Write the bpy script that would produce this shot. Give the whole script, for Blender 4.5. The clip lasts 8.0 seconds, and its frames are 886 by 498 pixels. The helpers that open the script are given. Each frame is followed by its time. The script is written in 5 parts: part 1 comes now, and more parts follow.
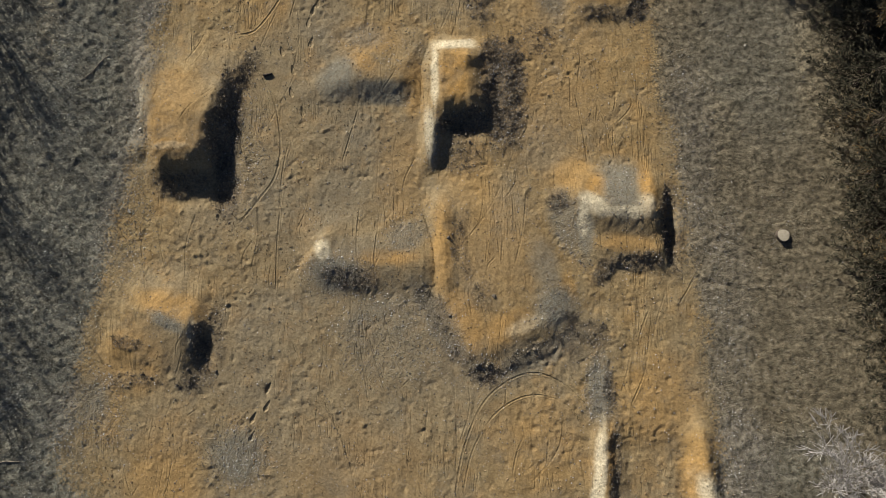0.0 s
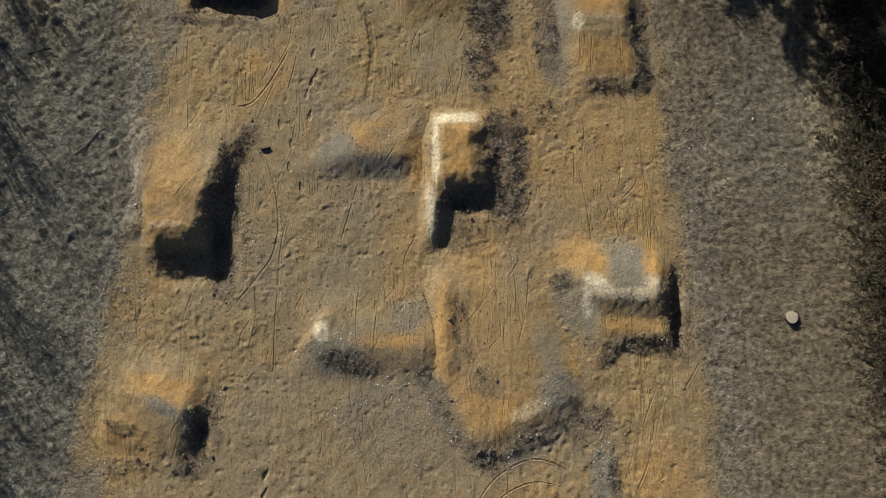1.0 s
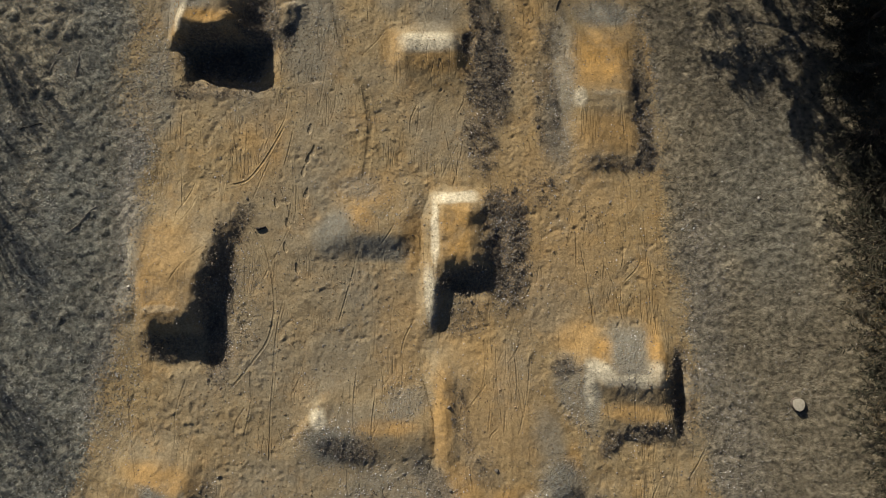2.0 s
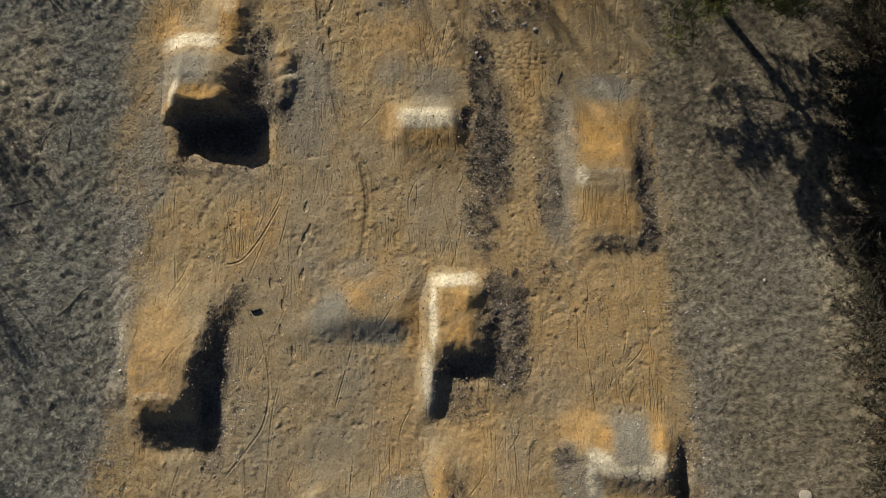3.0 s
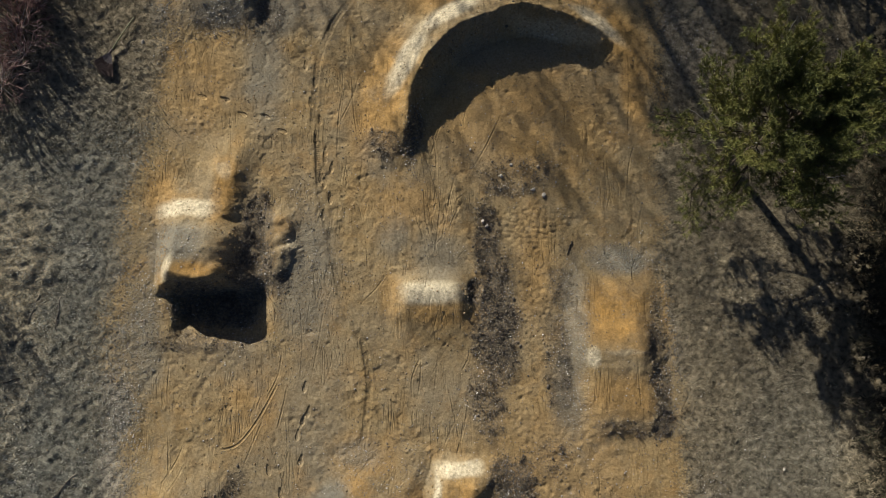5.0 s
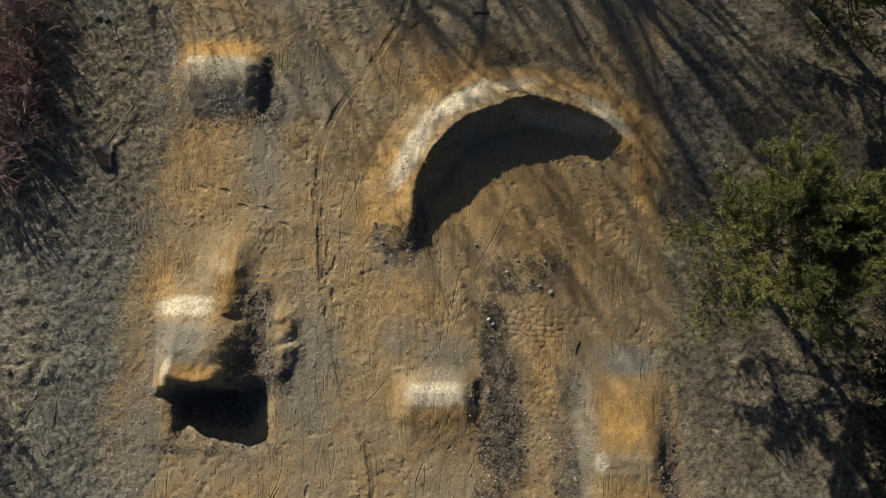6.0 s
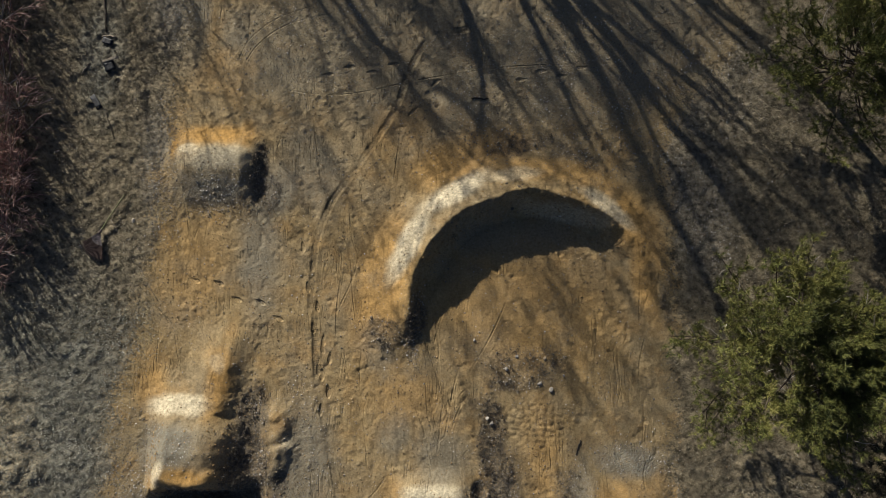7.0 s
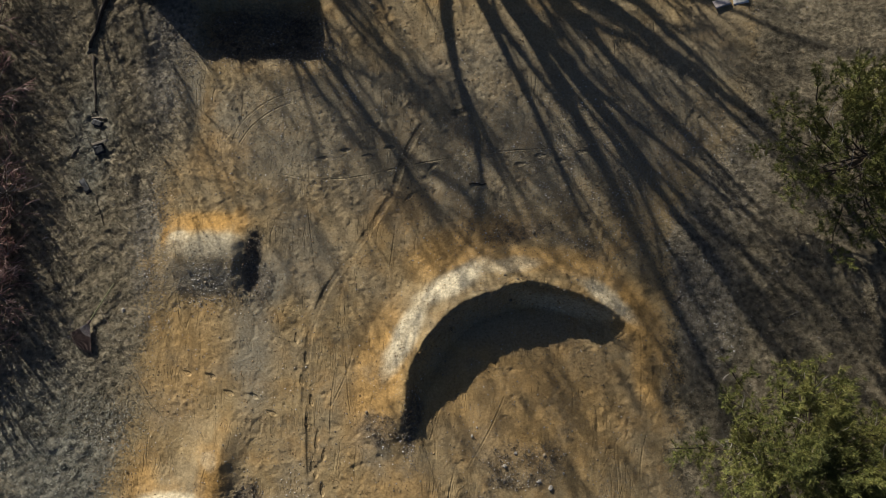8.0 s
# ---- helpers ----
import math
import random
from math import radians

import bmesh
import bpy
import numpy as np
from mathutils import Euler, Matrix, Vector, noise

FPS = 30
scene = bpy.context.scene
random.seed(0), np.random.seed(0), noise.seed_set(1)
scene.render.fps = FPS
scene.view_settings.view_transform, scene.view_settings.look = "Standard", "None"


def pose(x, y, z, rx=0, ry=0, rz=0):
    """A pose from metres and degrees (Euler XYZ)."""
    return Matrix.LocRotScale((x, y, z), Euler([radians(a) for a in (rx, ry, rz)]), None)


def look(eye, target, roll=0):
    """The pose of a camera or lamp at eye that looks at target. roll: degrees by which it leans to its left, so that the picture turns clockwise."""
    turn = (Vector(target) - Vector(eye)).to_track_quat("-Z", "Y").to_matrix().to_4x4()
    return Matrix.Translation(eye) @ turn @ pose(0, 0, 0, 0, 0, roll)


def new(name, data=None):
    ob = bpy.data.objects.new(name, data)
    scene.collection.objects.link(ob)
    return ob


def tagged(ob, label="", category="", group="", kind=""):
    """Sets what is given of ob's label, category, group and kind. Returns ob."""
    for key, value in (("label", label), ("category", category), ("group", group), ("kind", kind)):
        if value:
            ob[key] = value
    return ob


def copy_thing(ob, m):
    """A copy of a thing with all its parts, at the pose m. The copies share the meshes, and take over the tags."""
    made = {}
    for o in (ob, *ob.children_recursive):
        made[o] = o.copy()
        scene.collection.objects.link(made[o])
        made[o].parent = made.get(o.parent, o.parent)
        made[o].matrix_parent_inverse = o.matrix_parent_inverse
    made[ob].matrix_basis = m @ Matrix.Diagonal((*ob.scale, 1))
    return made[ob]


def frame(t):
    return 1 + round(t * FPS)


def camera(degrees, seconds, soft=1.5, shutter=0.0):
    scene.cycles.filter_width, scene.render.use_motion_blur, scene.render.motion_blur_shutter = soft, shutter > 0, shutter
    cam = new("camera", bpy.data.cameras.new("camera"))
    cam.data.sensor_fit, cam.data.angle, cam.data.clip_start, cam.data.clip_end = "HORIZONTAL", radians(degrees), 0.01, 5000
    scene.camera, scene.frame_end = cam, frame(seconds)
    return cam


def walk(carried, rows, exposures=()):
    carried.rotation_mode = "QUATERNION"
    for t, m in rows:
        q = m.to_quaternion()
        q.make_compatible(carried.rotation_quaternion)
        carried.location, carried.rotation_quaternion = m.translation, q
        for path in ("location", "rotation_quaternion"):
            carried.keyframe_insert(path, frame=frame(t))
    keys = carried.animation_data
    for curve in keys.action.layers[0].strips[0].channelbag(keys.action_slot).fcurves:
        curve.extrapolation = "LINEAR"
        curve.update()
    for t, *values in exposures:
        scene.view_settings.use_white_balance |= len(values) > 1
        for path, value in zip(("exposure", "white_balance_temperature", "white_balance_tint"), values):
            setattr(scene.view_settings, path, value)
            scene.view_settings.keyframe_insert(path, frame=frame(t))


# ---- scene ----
cam = camera(73.0, 8.0, soft=0.6)
ROWS = [
    (0.0, 0.000, -0.000, 15.136, 8.301, 0.630, -0.000),
    (0.5, 0.001, 1.025, 15.137, 8.194, 0.652, 0.036),
    (1.0, -0.024, 2.116, 15.126, 8.085, 0.653, 0.063),
    (1.5, -0.018, 3.191, 15.121, 8.047, 0.658, 0.038),
    (3.0, 0.033, 6.396, 15.073, 7.859, 0.697, 0.143),
    (3.5, 0.041, 7.482, 15.084, 7.822, 0.684, 0.167),
    (4.0, 0.009, 8.600, 15.049, 7.822, 0.735, 0.147),
    (4.5, -0.011, 9.750, 15.024, 7.798, 0.770, 0.173),
    (6.0, -0.213, 13.441, 15.060, 7.727, 0.770, 0.310),
    (6.5, -0.192, 14.655, 15.045, 7.749, 0.843, 0.307),
    (7.0, -0.137, 15.820, 15.044, 7.792, 0.898, 0.315),
    (7.5, -0.084, 16.954, 15.025, 7.855, 0.911, 0.322),
    (8.0, -0.085, 18.076, 15.008, 7.943, 0.855, 0.303),
]
walk(cam, [(t, pose(x, y, z, rx, ry, rz)) for t, x, y, z, rx, ry, rz in ROWS])

# ---- light ----
SUN_FROM = Vector((-0.57, 0.82, 0.0)).normalized()
ELEVATION = radians(20.0)
world = bpy.data.worlds.new("sky")
scene.world = world
world.use_nodes = True
sky = world.node_tree.nodes.new("ShaderNodeTexSky")
sky.sky_type, sky.sun_disc = "NISHITA", False
sky.air_density, sky.ozone_density = 0.42, 2.5
sky.sun_elevation, sky.sun_rotation = ELEVATION, math.atan2(SUN_FROM.x, SUN_FROM.y)
background = world.node_tree.nodes["Background"]
background.inputs["Strength"].default_value = 0.05
world.node_tree.links.new(sky.outputs[0], background.inputs[0])
sun_data = bpy.data.lights.new("sun", "SUN")
sun_data.energy, sun_data.angle, sun_data.color = 5.0, radians(0.55), (1.0, 0.93, 0.82)
sun = new("sun", sun_data)
sun.matrix_world = look(SUN_FROM * 40 + Vector((0, 12, 40 * math.tan(ELEVATION))), (0, 12, 0))
scene.view_settings.exposure = 0.37


# ---- materials ----
class Nodes:
    """A small builder for node materials."""

    def __init__(self, name, roughness=0.9, specular=0.2):
        self.m = bpy.data.materials.new(name)
        self.m.use_nodes = True
        self.t = self.m.node_tree
        self.b = self.t.nodes["Principled BSDF"]
        self.b.inputs["Roughness"].default_value = roughness
        self.b.inputs["Specular IOR Level"].default_value = specular
        self.where = self.t.nodes.new("ShaderNodeNewGeometry").outputs["Position"]

    def put(self, socket, value):
        if hasattr(value, "is_linked"):
            self.t.links.new(value, socket)
        elif isinstance(value, (tuple, list)) and len(value) == 3 and socket.type == "RGBA":
            socket.default_value = (*value, 1)
        else:
            socket.default_value = value

    def noise(self, scale, detail=3.0, rough=0.55, stretch=None):
        n = self.t.nodes.new("ShaderNodeTexNoise")
        n.inputs["Scale"].default_value, n.inputs["Detail"].default_value, n.inputs["Roughness"].default_value = scale, detail, rough
        where = self.where
        if stretch:
            v = self.t.nodes.new("ShaderNodeVectorMath")
            v.operation = "MULTIPLY"
            self.t.links.new(where, v.inputs[0])
            v.inputs[1].default_value = stretch
            where = v.outputs[0]
        self.t.links.new(where, n.inputs["Vector"])
        return n.outputs["Fac"]

    def cells(self, scale, feature="F1"):
        n = self.t.nodes.new("ShaderNodeTexVoronoi")
        n.feature = feature
        n.inputs["Scale"].default_value = scale
        self.t.links.new(self.where, n.inputs["Vector"])
        return n.outputs["Distance"], n.outputs["Color"]

    def scratches(self, across, along_it, width):
        """Thin wandering lines that run mostly along y: 1 on a line, 0 off it."""
        bend = self.t.nodes.new("ShaderNodeTexNoise")
        bend.inputs["Scale"].default_value, bend.inputs["Detail"].default_value = 0.6, 2
        self.t.links.new(self.where, bend.inputs["Vector"])
        shift = self.t.nodes.new("ShaderNodeVectorMath")
        shift.operation = "MULTIPLY_ADD"
        self.t.links.new(bend.outputs["Color"], shift.inputs[0])
        shift.inputs[1].default_value = (0.45, 0.0, 0.0)
        self.t.links.new(self.where, shift.inputs[2])
        squeeze = self.t.nodes.new("ShaderNodeVectorMath")
        squeeze.operation = "MULTIPLY"
        self.t.links.new(shift.outputs[0], squeeze.inputs[0])
        squeeze.inputs[1].default_value = (across, along_it, 1.0)
        n = self.t.nodes.new("ShaderNodeTexNoise")
        n.inputs["Scale"].default_value, n.inputs["Detail"].default_value = 1.0, 1.5
        self.t.links.new(squeeze.outputs[0], n.inputs["Vector"])
        off = self.math("ABSOLUTE", self.math("SUBTRACT", n.outputs["Fac"], 0.5))
        return self.math("MULTIPLY", self.span(off, 0.0, width * 0.22, 1, 0), self.span(self.noise(1.1, 3), 0.48, 0.6))

    def math(self, op, a, b=0.0, clamp=False):
        n = self.t.nodes.new("ShaderNodeMath")
        n.operation, n.use_clamp = op, clamp
        self.put(n.inputs[0], a), self.put(n.inputs[1], b)
        return n.outputs[0]

    def span(self, value, a, b, c=0.0, d=1.0):
        n = self.t.nodes.new("ShaderNodeMapRange")
        for i, v in enumerate((value, a, b, c, d)):
            self.put(n.inputs[i], v)
        return n.outputs[0]

    def mix(self, fac, a, b, blend="MIX"):
        n = self.t.nodes.new("ShaderNodeMix")
        n.data_type, n.blend_type = "RGBA", blend
        self.put(n.inputs[0], fac), self.put(n.inputs[6], a), self.put(n.inputs[7], b)
        return n.outputs[2]

    def gain(self, colour, value):
        n = self.t.nodes.new("ShaderNodeVectorMath")
        n.operation = "SCALE"
        self.t.links.new(colour, n.inputs[0])
        self.put(n.inputs["Scale"], value)
        return n.outputs[0]

    def attribute(self, name):
        n = self.t.nodes.new("ShaderNodeAttribute")
        n.attribute_name = name
        s = self.t.nodes.new("ShaderNodeSeparateColor")
        self.t.links.new(n.outputs["Color"], s.inputs[0])
        return s.outputs[0], s.outputs[1], s.outputs[2], n.outputs["Alpha"]

    def island(self):
        return self.t.nodes.new("ShaderNodeNewGeometry").outputs["Random Per Island"]

    def ramp(self, value, *stops):
        n = self.t.nodes.new("ShaderNodeValToRGB")
        n.color_ramp.elements[0].position, n.color_ramp.elements[0].color = stops[0][0], (*stops[0][1], 1)
        n.color_ramp.elements[1].position, n.color_ramp.elements[1].color = stops[-1][0], (*stops[-1][1], 1)
        for p, c in stops[1:-1]:
            n.color_ramp.elements.new(p).color = (*c, 1)
        self.t.links.new(value, n.inputs[0])
        return n.outputs[0]

    def done(self, colour, height=None, distance=0.02, strength=1.0):
        self.put(self.b.inputs["Base Color"], colour)
        if height is not None:
            n = self.t.nodes.new("ShaderNodeBump")
            n.inputs["Distance"].default_value, n.inputs["Strength"].default_value = distance, strength
            self.t.links.new(height, n.inputs["Height"])
            self.t.links.new(n.outputs[0], self.b.inputs["Normal"])
        return self.m


def soil_material():
    n = Nodes("soil", 0.95, 0.08)
    dirt, grey, dark, orange = n.attribute("soil")
    pale, green, straw, gravel = n.attribute("cover")
    broad, mid, fine, grain = n.noise(0.5, 4), n.noise(2.6, 6, 0.62), n.noise(15, 4, 0.7), n.noise(58, 3, 0.75)
    scratch = n.scratches(5.0, 0.35, 0.10)
    scrape = n.scratches(8.5, 0.8, 0.10)
    dot, tone = n.cells(30)
    tan = n.mix(n.span(mid, 0.36, 0.66), (0.29, 0.205, 0.098), (0.395, 0.298, 0.156))
    tan = n.mix(n.span(broad, 0.43, 0.6, 0, 0.45), tan, (0.28, 0.235, 0.155))
    c = n.mix(n.math("MULTIPLY", orange, n.span(mid, 0.25, 0.6, 0.6, 1.0)), tan, (0.50, 0.295, 0.095))
    c = n.mix(n.span(n.noise(1.15, 5, 0.68), 0.5, 0.66, 0, 0.38), c, (0.47, 0.285, 0.105))
    c = n.mix(n.span(n.noise(0.9, 6, 0.7), 0.52, 0.66, 0, 0.45), c, (0.25, 0.212, 0.145))
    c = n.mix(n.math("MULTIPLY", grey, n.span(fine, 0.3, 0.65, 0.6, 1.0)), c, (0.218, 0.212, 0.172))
    # pale clay, with the brightness of sun-facing crests painted in
    c = n.mix(n.math("MULTIPLY", pale, n.span(fine, 0.25, 0.6, 0.55, 1.0)), c, (0.68, 0.60, 0.42))
    # rubble tone, which also paints shade below the drop faces
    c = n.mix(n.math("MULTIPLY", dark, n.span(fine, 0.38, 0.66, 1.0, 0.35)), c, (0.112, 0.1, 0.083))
    c = n.gain(c, n.span(fine, 0.3, 0.7, 0.74, 1.26))
    c = n.gain(c, n.span(n.noise(34, 3, 0.7), 0.34, 0.66, 0.9, 1.1))
    lines = n.math("MULTIPLY", n.math("MAXIMUM", scratch, n.math("MULTIPLY", scrape, 0.35)), n.span(broad, 0.35, 0.6, 0.9, 0.25))
    c = n.gain(c, n.span(lines, 0, 1, 1.0, 0.80))
    away, _, press, _ = n.attribute("press")
    c = n.gain(c, n.math("SUBTRACT", 1.0, n.math("MULTIPLY", n.span(away, 0.14, 0.24, 0.42, 0), n.math("MULTIPLY", press, n.span(fine, 0.35, 0.6, 1.2, 0.5)))))
    turf = n.mix(n.span(mid, 0.35, 0.65), (0.17, 0.142, 0.094), (0.30, 0.252, 0.168))
    turf = n.mix(n.math("MULTIPLY", green, n.span(mid, 0.3, 0.6, 0.5, 1.0)), turf, (0.22, 0.228, 0.195))
    turf = n.mix(n.math("MULTIPLY", straw, n.span(fine, 0.3, 0.6)), turf, (0.42, 0.355, 0.235))
    turf = n.mix(n.span(fine, 0.5, 0.7, 0, 0.5), turf, (0.105, 0.09, 0.068))
    turf = n.mix(n.math("MULTIPLY", gravel, n.span(fine, 0.3, 0.6, 0.9, 0.5)), turf, (0.275, 0.252, 0.205))
    tuft = n.noise(7.5, 3, 0.6)
    turf = n.gain(turf, n.span(tuft, 0.36, 0.64, 0.5, 1.55))
    edge = n.span(n.math("ADD", dirt, n.math("MULTIPLY", n.math("SUBTRACT", fine, 0.5), 1.5)), 0.36, 0.64)
    c = n.mix(edge, turf, c)
    pebble = n.math("MULTIPLY", n.span(dot, 0.14, 0.20, 1, 0), n.span(gravel, 0.0, 1.0, 0.1, 0.9))
    pebble = n.math("MULTIPLY", pebble, n.span(n.math("ADD", grain, 0.0), 0.48, 0.52))
    c = n.mix(pebble, c, (0.42, 0.40, 0.37))
    c = n.gain(c, n.span(grain, 0.3, 0.7, n.span(dirt, 0.3, 0.9, 0.58, 0.76), n.span(dirt, 0.3, 0.9, 1.40, 1.24)))
    rough = n.math("ADD", n.math("MULTIPLY", n.math("SUBTRACT", 1.0, dirt), 1.5), n.math("MULTIPLY", n.math("ADD", n.math("ADD", dark, n.math("MULTIPLY", pale, 0.2)), n.math("MULTIPLY", gravel, 0.4)), 0.9))
    relief = n.math("ADD", n.math("MULTIPLY", fine, n.math("ADD", 0.34, rough)), n.math("MULTIPLY", grain, n.math("ADD", 0.22, n.math("MULTIPLY", rough, 0.35))))
    relief = n.math("ADD", relief, n.math("MULTIPLY", n.math("SUBTRACT", 0.4, dot), n.math("MULTIPLY", gravel, 0.35)))
    far, run, strength, foot = n.attribute("press")
    tread = n.math("SINE", n.math("MULTIPLY", run, 10 * 2 * math.pi / 0.055))
    groove = n.math("MULTIPLY", n.span(far, 0.05, 0.12, 1, 0), n.span(tread, -0.6, 0.6, 0.85, 1.0))
    rim = n.math("MULTIPLY", n.span(far, 0.09, 0.14), n.span(far, 0.16, 0.28, 1, 0))
    sole = n.math("MULTIPLY", n.span(foot, 0.40, 0.52, 1, 0), n.span(fine, 0.3, 0.6, 0.7, 1.0))
    heap = n.math("MULTIPLY", n.span(foot, 0.46, 0.58), n.span(foot, 0.6, 0.8, 1, 0))
    pressed = n.math("MULTIPLY", strength, n.math("SUBTRACT", n.math("MULTIPLY", groove, 0.7), n.math("MULTIPLY", rim, 0.45)))
    pressed = n.math("ADD", pressed, n.math("MULTIPLY", dirt, n.math("SUBTRACT", n.math("MULTIPLY", sole, 0.9), n.math("MULTIPLY", heap, 0.1))))
    relief = n.math("SUBTRACT", relief, pressed)
    relief = n.math("SUBTRACT", relief, n.math("MULTIPLY", lines, n.math("MULTIPLY", dirt, 0.45)))
    return n.done(c, relief, 0.034)


def plain(name, low, high, scale=12, roughness=0.8, specular=0.25, relief=0.004, stretch=None):
    n = Nodes(name, roughness, specular)
    g = n.noise(scale, 5, 0.65, stretch)
    c = n.mix(n.span(g, 0.3, 0.7), low, high)
    c = n.gain(c, n.span(n.noise(scale * 7, 3), 0.3, 0.7, 0.8, 1.2))
    return n.done(c, g, relief)


def scattered(name, *stops, roughness=0.9, specular=0.15, patch=0.8):
    n = Nodes(name, roughness, specular)
    v = n.math("ADD", n.math("MULTIPLY", n.island(), 0.75), n.span(n.noise(patch, 3), 0.35, 0.65, -0.1, 0.35), True)
    return n.done(n.ramp(v, *stops), n.noise(60, 3), 0.004)


SOIL = soil_material()
STONE = scattered("stone", (0.0, (0.10, 0.085, 0.07)), (0.5, (0.24, 0.22, 0.19)), (0.8, (0.44, 0.41, 0.37)), (1.0, (0.80, 0.77, 0.72)))
CLOD = scattered("clod", (0.0, (0.12, 0.104, 0.083)), (0.6, (0.20, 0.168, 0.128)), (1.0, (0.33, 0.27, 0.19)))
CRUMB = scattered("crumb", (0.0, (0.19, 0.135, 0.08)), (0.6, (0.32, 0.215, 0.11)), (1.0, (0.52, 0.38, 0.23)))
STRAW = scattered("dry_grass", (0.0, (0.135, 0.12, 0.083)), (0.5, (0.235, 0.208, 0.145)), (0.8, (0.30, 0.265, 0.19)), (1.0, (0.44, 0.39, 0.29)))
BROKEN = scattered("broken_soil", (0.0, (0.24, 0.16, 0.075)), (0.6, (0.38, 0.26, 0.125)), (1.0, (0.54, 0.42, 0.26)))
WEED = scattered("dead_weed", (0.0, (0.06, 0.052, 0.042)), (0.7, (0.15, 0.128, 0.10)), (0.93, (0.26, 0.22, 0.165)), (1.0, (0.42, 0.37, 0.28)))
STRAW_GREY = scattered("grey_grass", (0.0, (0.125, 0.124, 0.10)), (0.45, (0.24, 0.241, 0.20)), (0.75, (0.35, 0.348, 0.295)), (1.0, (0.62, 0.61, 0.53)))
TUSSOCK = scattered("tussock", (0.0, (0.13, 0.11, 0.075)), (0.5, (0.34, 0.29, 0.20)), (1.0, (0.58, 0.51, 0.37)))
NEEDLE = scattered("pine_needles", (0.0, (0.048, 0.06, 0.02)), (0.45, (0.152, 0.168, 0.047)), (0.8, (0.25, 0.248, 0.068)), (1.0, (0.34, 0.30, 0.10)), roughness=0.6, specular=0.3)
FROND = scattered("cedar_fronds", (0.0, (0.018, 0.019, 0.012)), (0.5, (0.052, 0.05, 0.032)), (0.85, (0.115, 0.1, 0.062)), (1.0, (0.22, 0.14, 0.056)), roughness=0.7)
BARK = plain("bark", (0.055, 0.042, 0.032), (0.14, 0.115, 0.09), 9, 0.95, 0.1, 0.01, (1, 1, 0.3))
DEAD_TWIG = scattered("dead_twigs", (0.0, (0.22, 0.2, 0.175)), (1.0, (0.5, 0.46, 0.41)))
GREY_TWIG = scattered("grey_twigs", (0.0, (0.24, 0.225, 0.21)), (0.7, (0.48, 0.455, 0.43)), (1.0, (0.66, 0.63, 0.6)))
RED_TWIG = scattered("red_twigs", (0.0, (0.17, 0.095, 0.085)), (0.6, (0.36, 0.23, 0.20)), (0.9, (0.5, 0.37, 0.32)), (1.0, (0.68, 0.58, 0.52)))
BROWN_TWIG = scattered("brown_twigs", (0.0, (0.035, 0.028, 0.022)), (0.8, (0.11, 0.088, 0.068)), (1.0, (0.24, 0.20, 0.16)))


# ---- meshes ----
def sheet(name, verts, faces, material, smooth=True, attributes=()):
    """A mesh from arrays; all faces have the same number of corners."""
    verts, faces = np.asarray(verts, np.float32), np.asarray(faces, np.int32)
    me = bpy.data.meshes.new(name)
    me.vertices.add(len(verts))
    me.vertices.foreach_set("co", verts.ravel())
    k = faces.shape[1]
    me.loops.add(faces.size)
    me.loops.foreach_set("vertex_index", faces.ravel())
    me.polygons.add(len(faces))
    me.polygons.foreach_set("loop_start", np.arange(0, faces.size, k, dtype=np.int32))
    me.polygons.foreach_set("use_smooth", np.full(len(faces), smooth))
    for key, value in attributes:
        me.attributes.new(key, "FLOAT_COLOR", "POINT").data.foreach_set("color", np.asarray(value, np.float32).ravel())
    me.materials.append(material)
    me.update(calc_edges=True)
    return me


def part(name, me, parent, label=""):
    ob = new(name, me)
    ob.parent = parent
    if label:
        tagged(ob, label)
    return ob


def mesh_of(bm, name, material, smooth=False):
    me = bpy.data.meshes.new(name)
    for f in bm.faces:
        f.smooth = smooth
    bm.to_mesh(me)
    bm.free()
    me.materials.append(material)
    return me


def tube(points, radii, sides=4):
    """Vertices and faces of a tapering tube along points."""
    p = np.asarray(points, float)
    d = np.gradient(p, axis=0)
    d /= np.linalg.norm(d, axis=1)[:, None] + 1e-9
    up = np.where(np.abs(d[:, 2:3]) > 0.9, np.array([[1.0, 0, 0]]), np.array([[0, 0, 1.0]]))
    a = np.cross(d, up)
    a /= np.linalg.norm(a, axis=1)[:, None] + 1e-9
    b = np.cross(d, a)
    w = np.linspace(0, 2 * np.pi, sides, endpoint=False)
    ring = p[:, None] + np.asarray(radii)[:, None, None] * (a[:, None] * np.cos(w)[None, :, None] + b[:, None] * np.sin(w)[None, :, None])
    n = len(p)
    i, j = np.meshgrid(np.arange(n - 1), np.arange(sides), indexing="ij")
    k = (j + 1) % sides
    f = np.stack([i * sides + j, i * sides + k, (i + 1) * sides + k, (i + 1) * sides + j], -1).reshape(-1, 4)
    return ring.reshape(-1, 3), f


def joined(pieces):
    verts, faces, n = [], [], 0
    for v, f in pieces:
        verts.append(v), faces.append(f + n)
        n += len(v)
    return np.concatenate(verts), np.concatenate(faces)


# ---- the lie of the land ----
TABLE = np.random.RandomState(7).rand(512, 512)


def value(x, y, seed=0):
    ix, iy = np.floor(x).astype(np.int64), np.floor(y).astype(np.int64)
    fx, fy = x - ix, y - iy
    fx, fy = fx * fx * (3 - 2 * fx), fy * fy * (3 - 2 * fy)
    ix, iy = ix + seed * 37, iy + seed * 91
    a, b = TABLE[ix % 512, iy % 512], TABLE[(ix + 1) % 512, iy % 512]
    c, d = TABLE[ix % 512, (iy + 1) % 512], TABLE[(ix + 1) % 512, (iy + 1) % 512]
    return (a * (1 - fx) + b * fx) * (1 - fy) + (c * (1 - fx) + d * fx) * fy


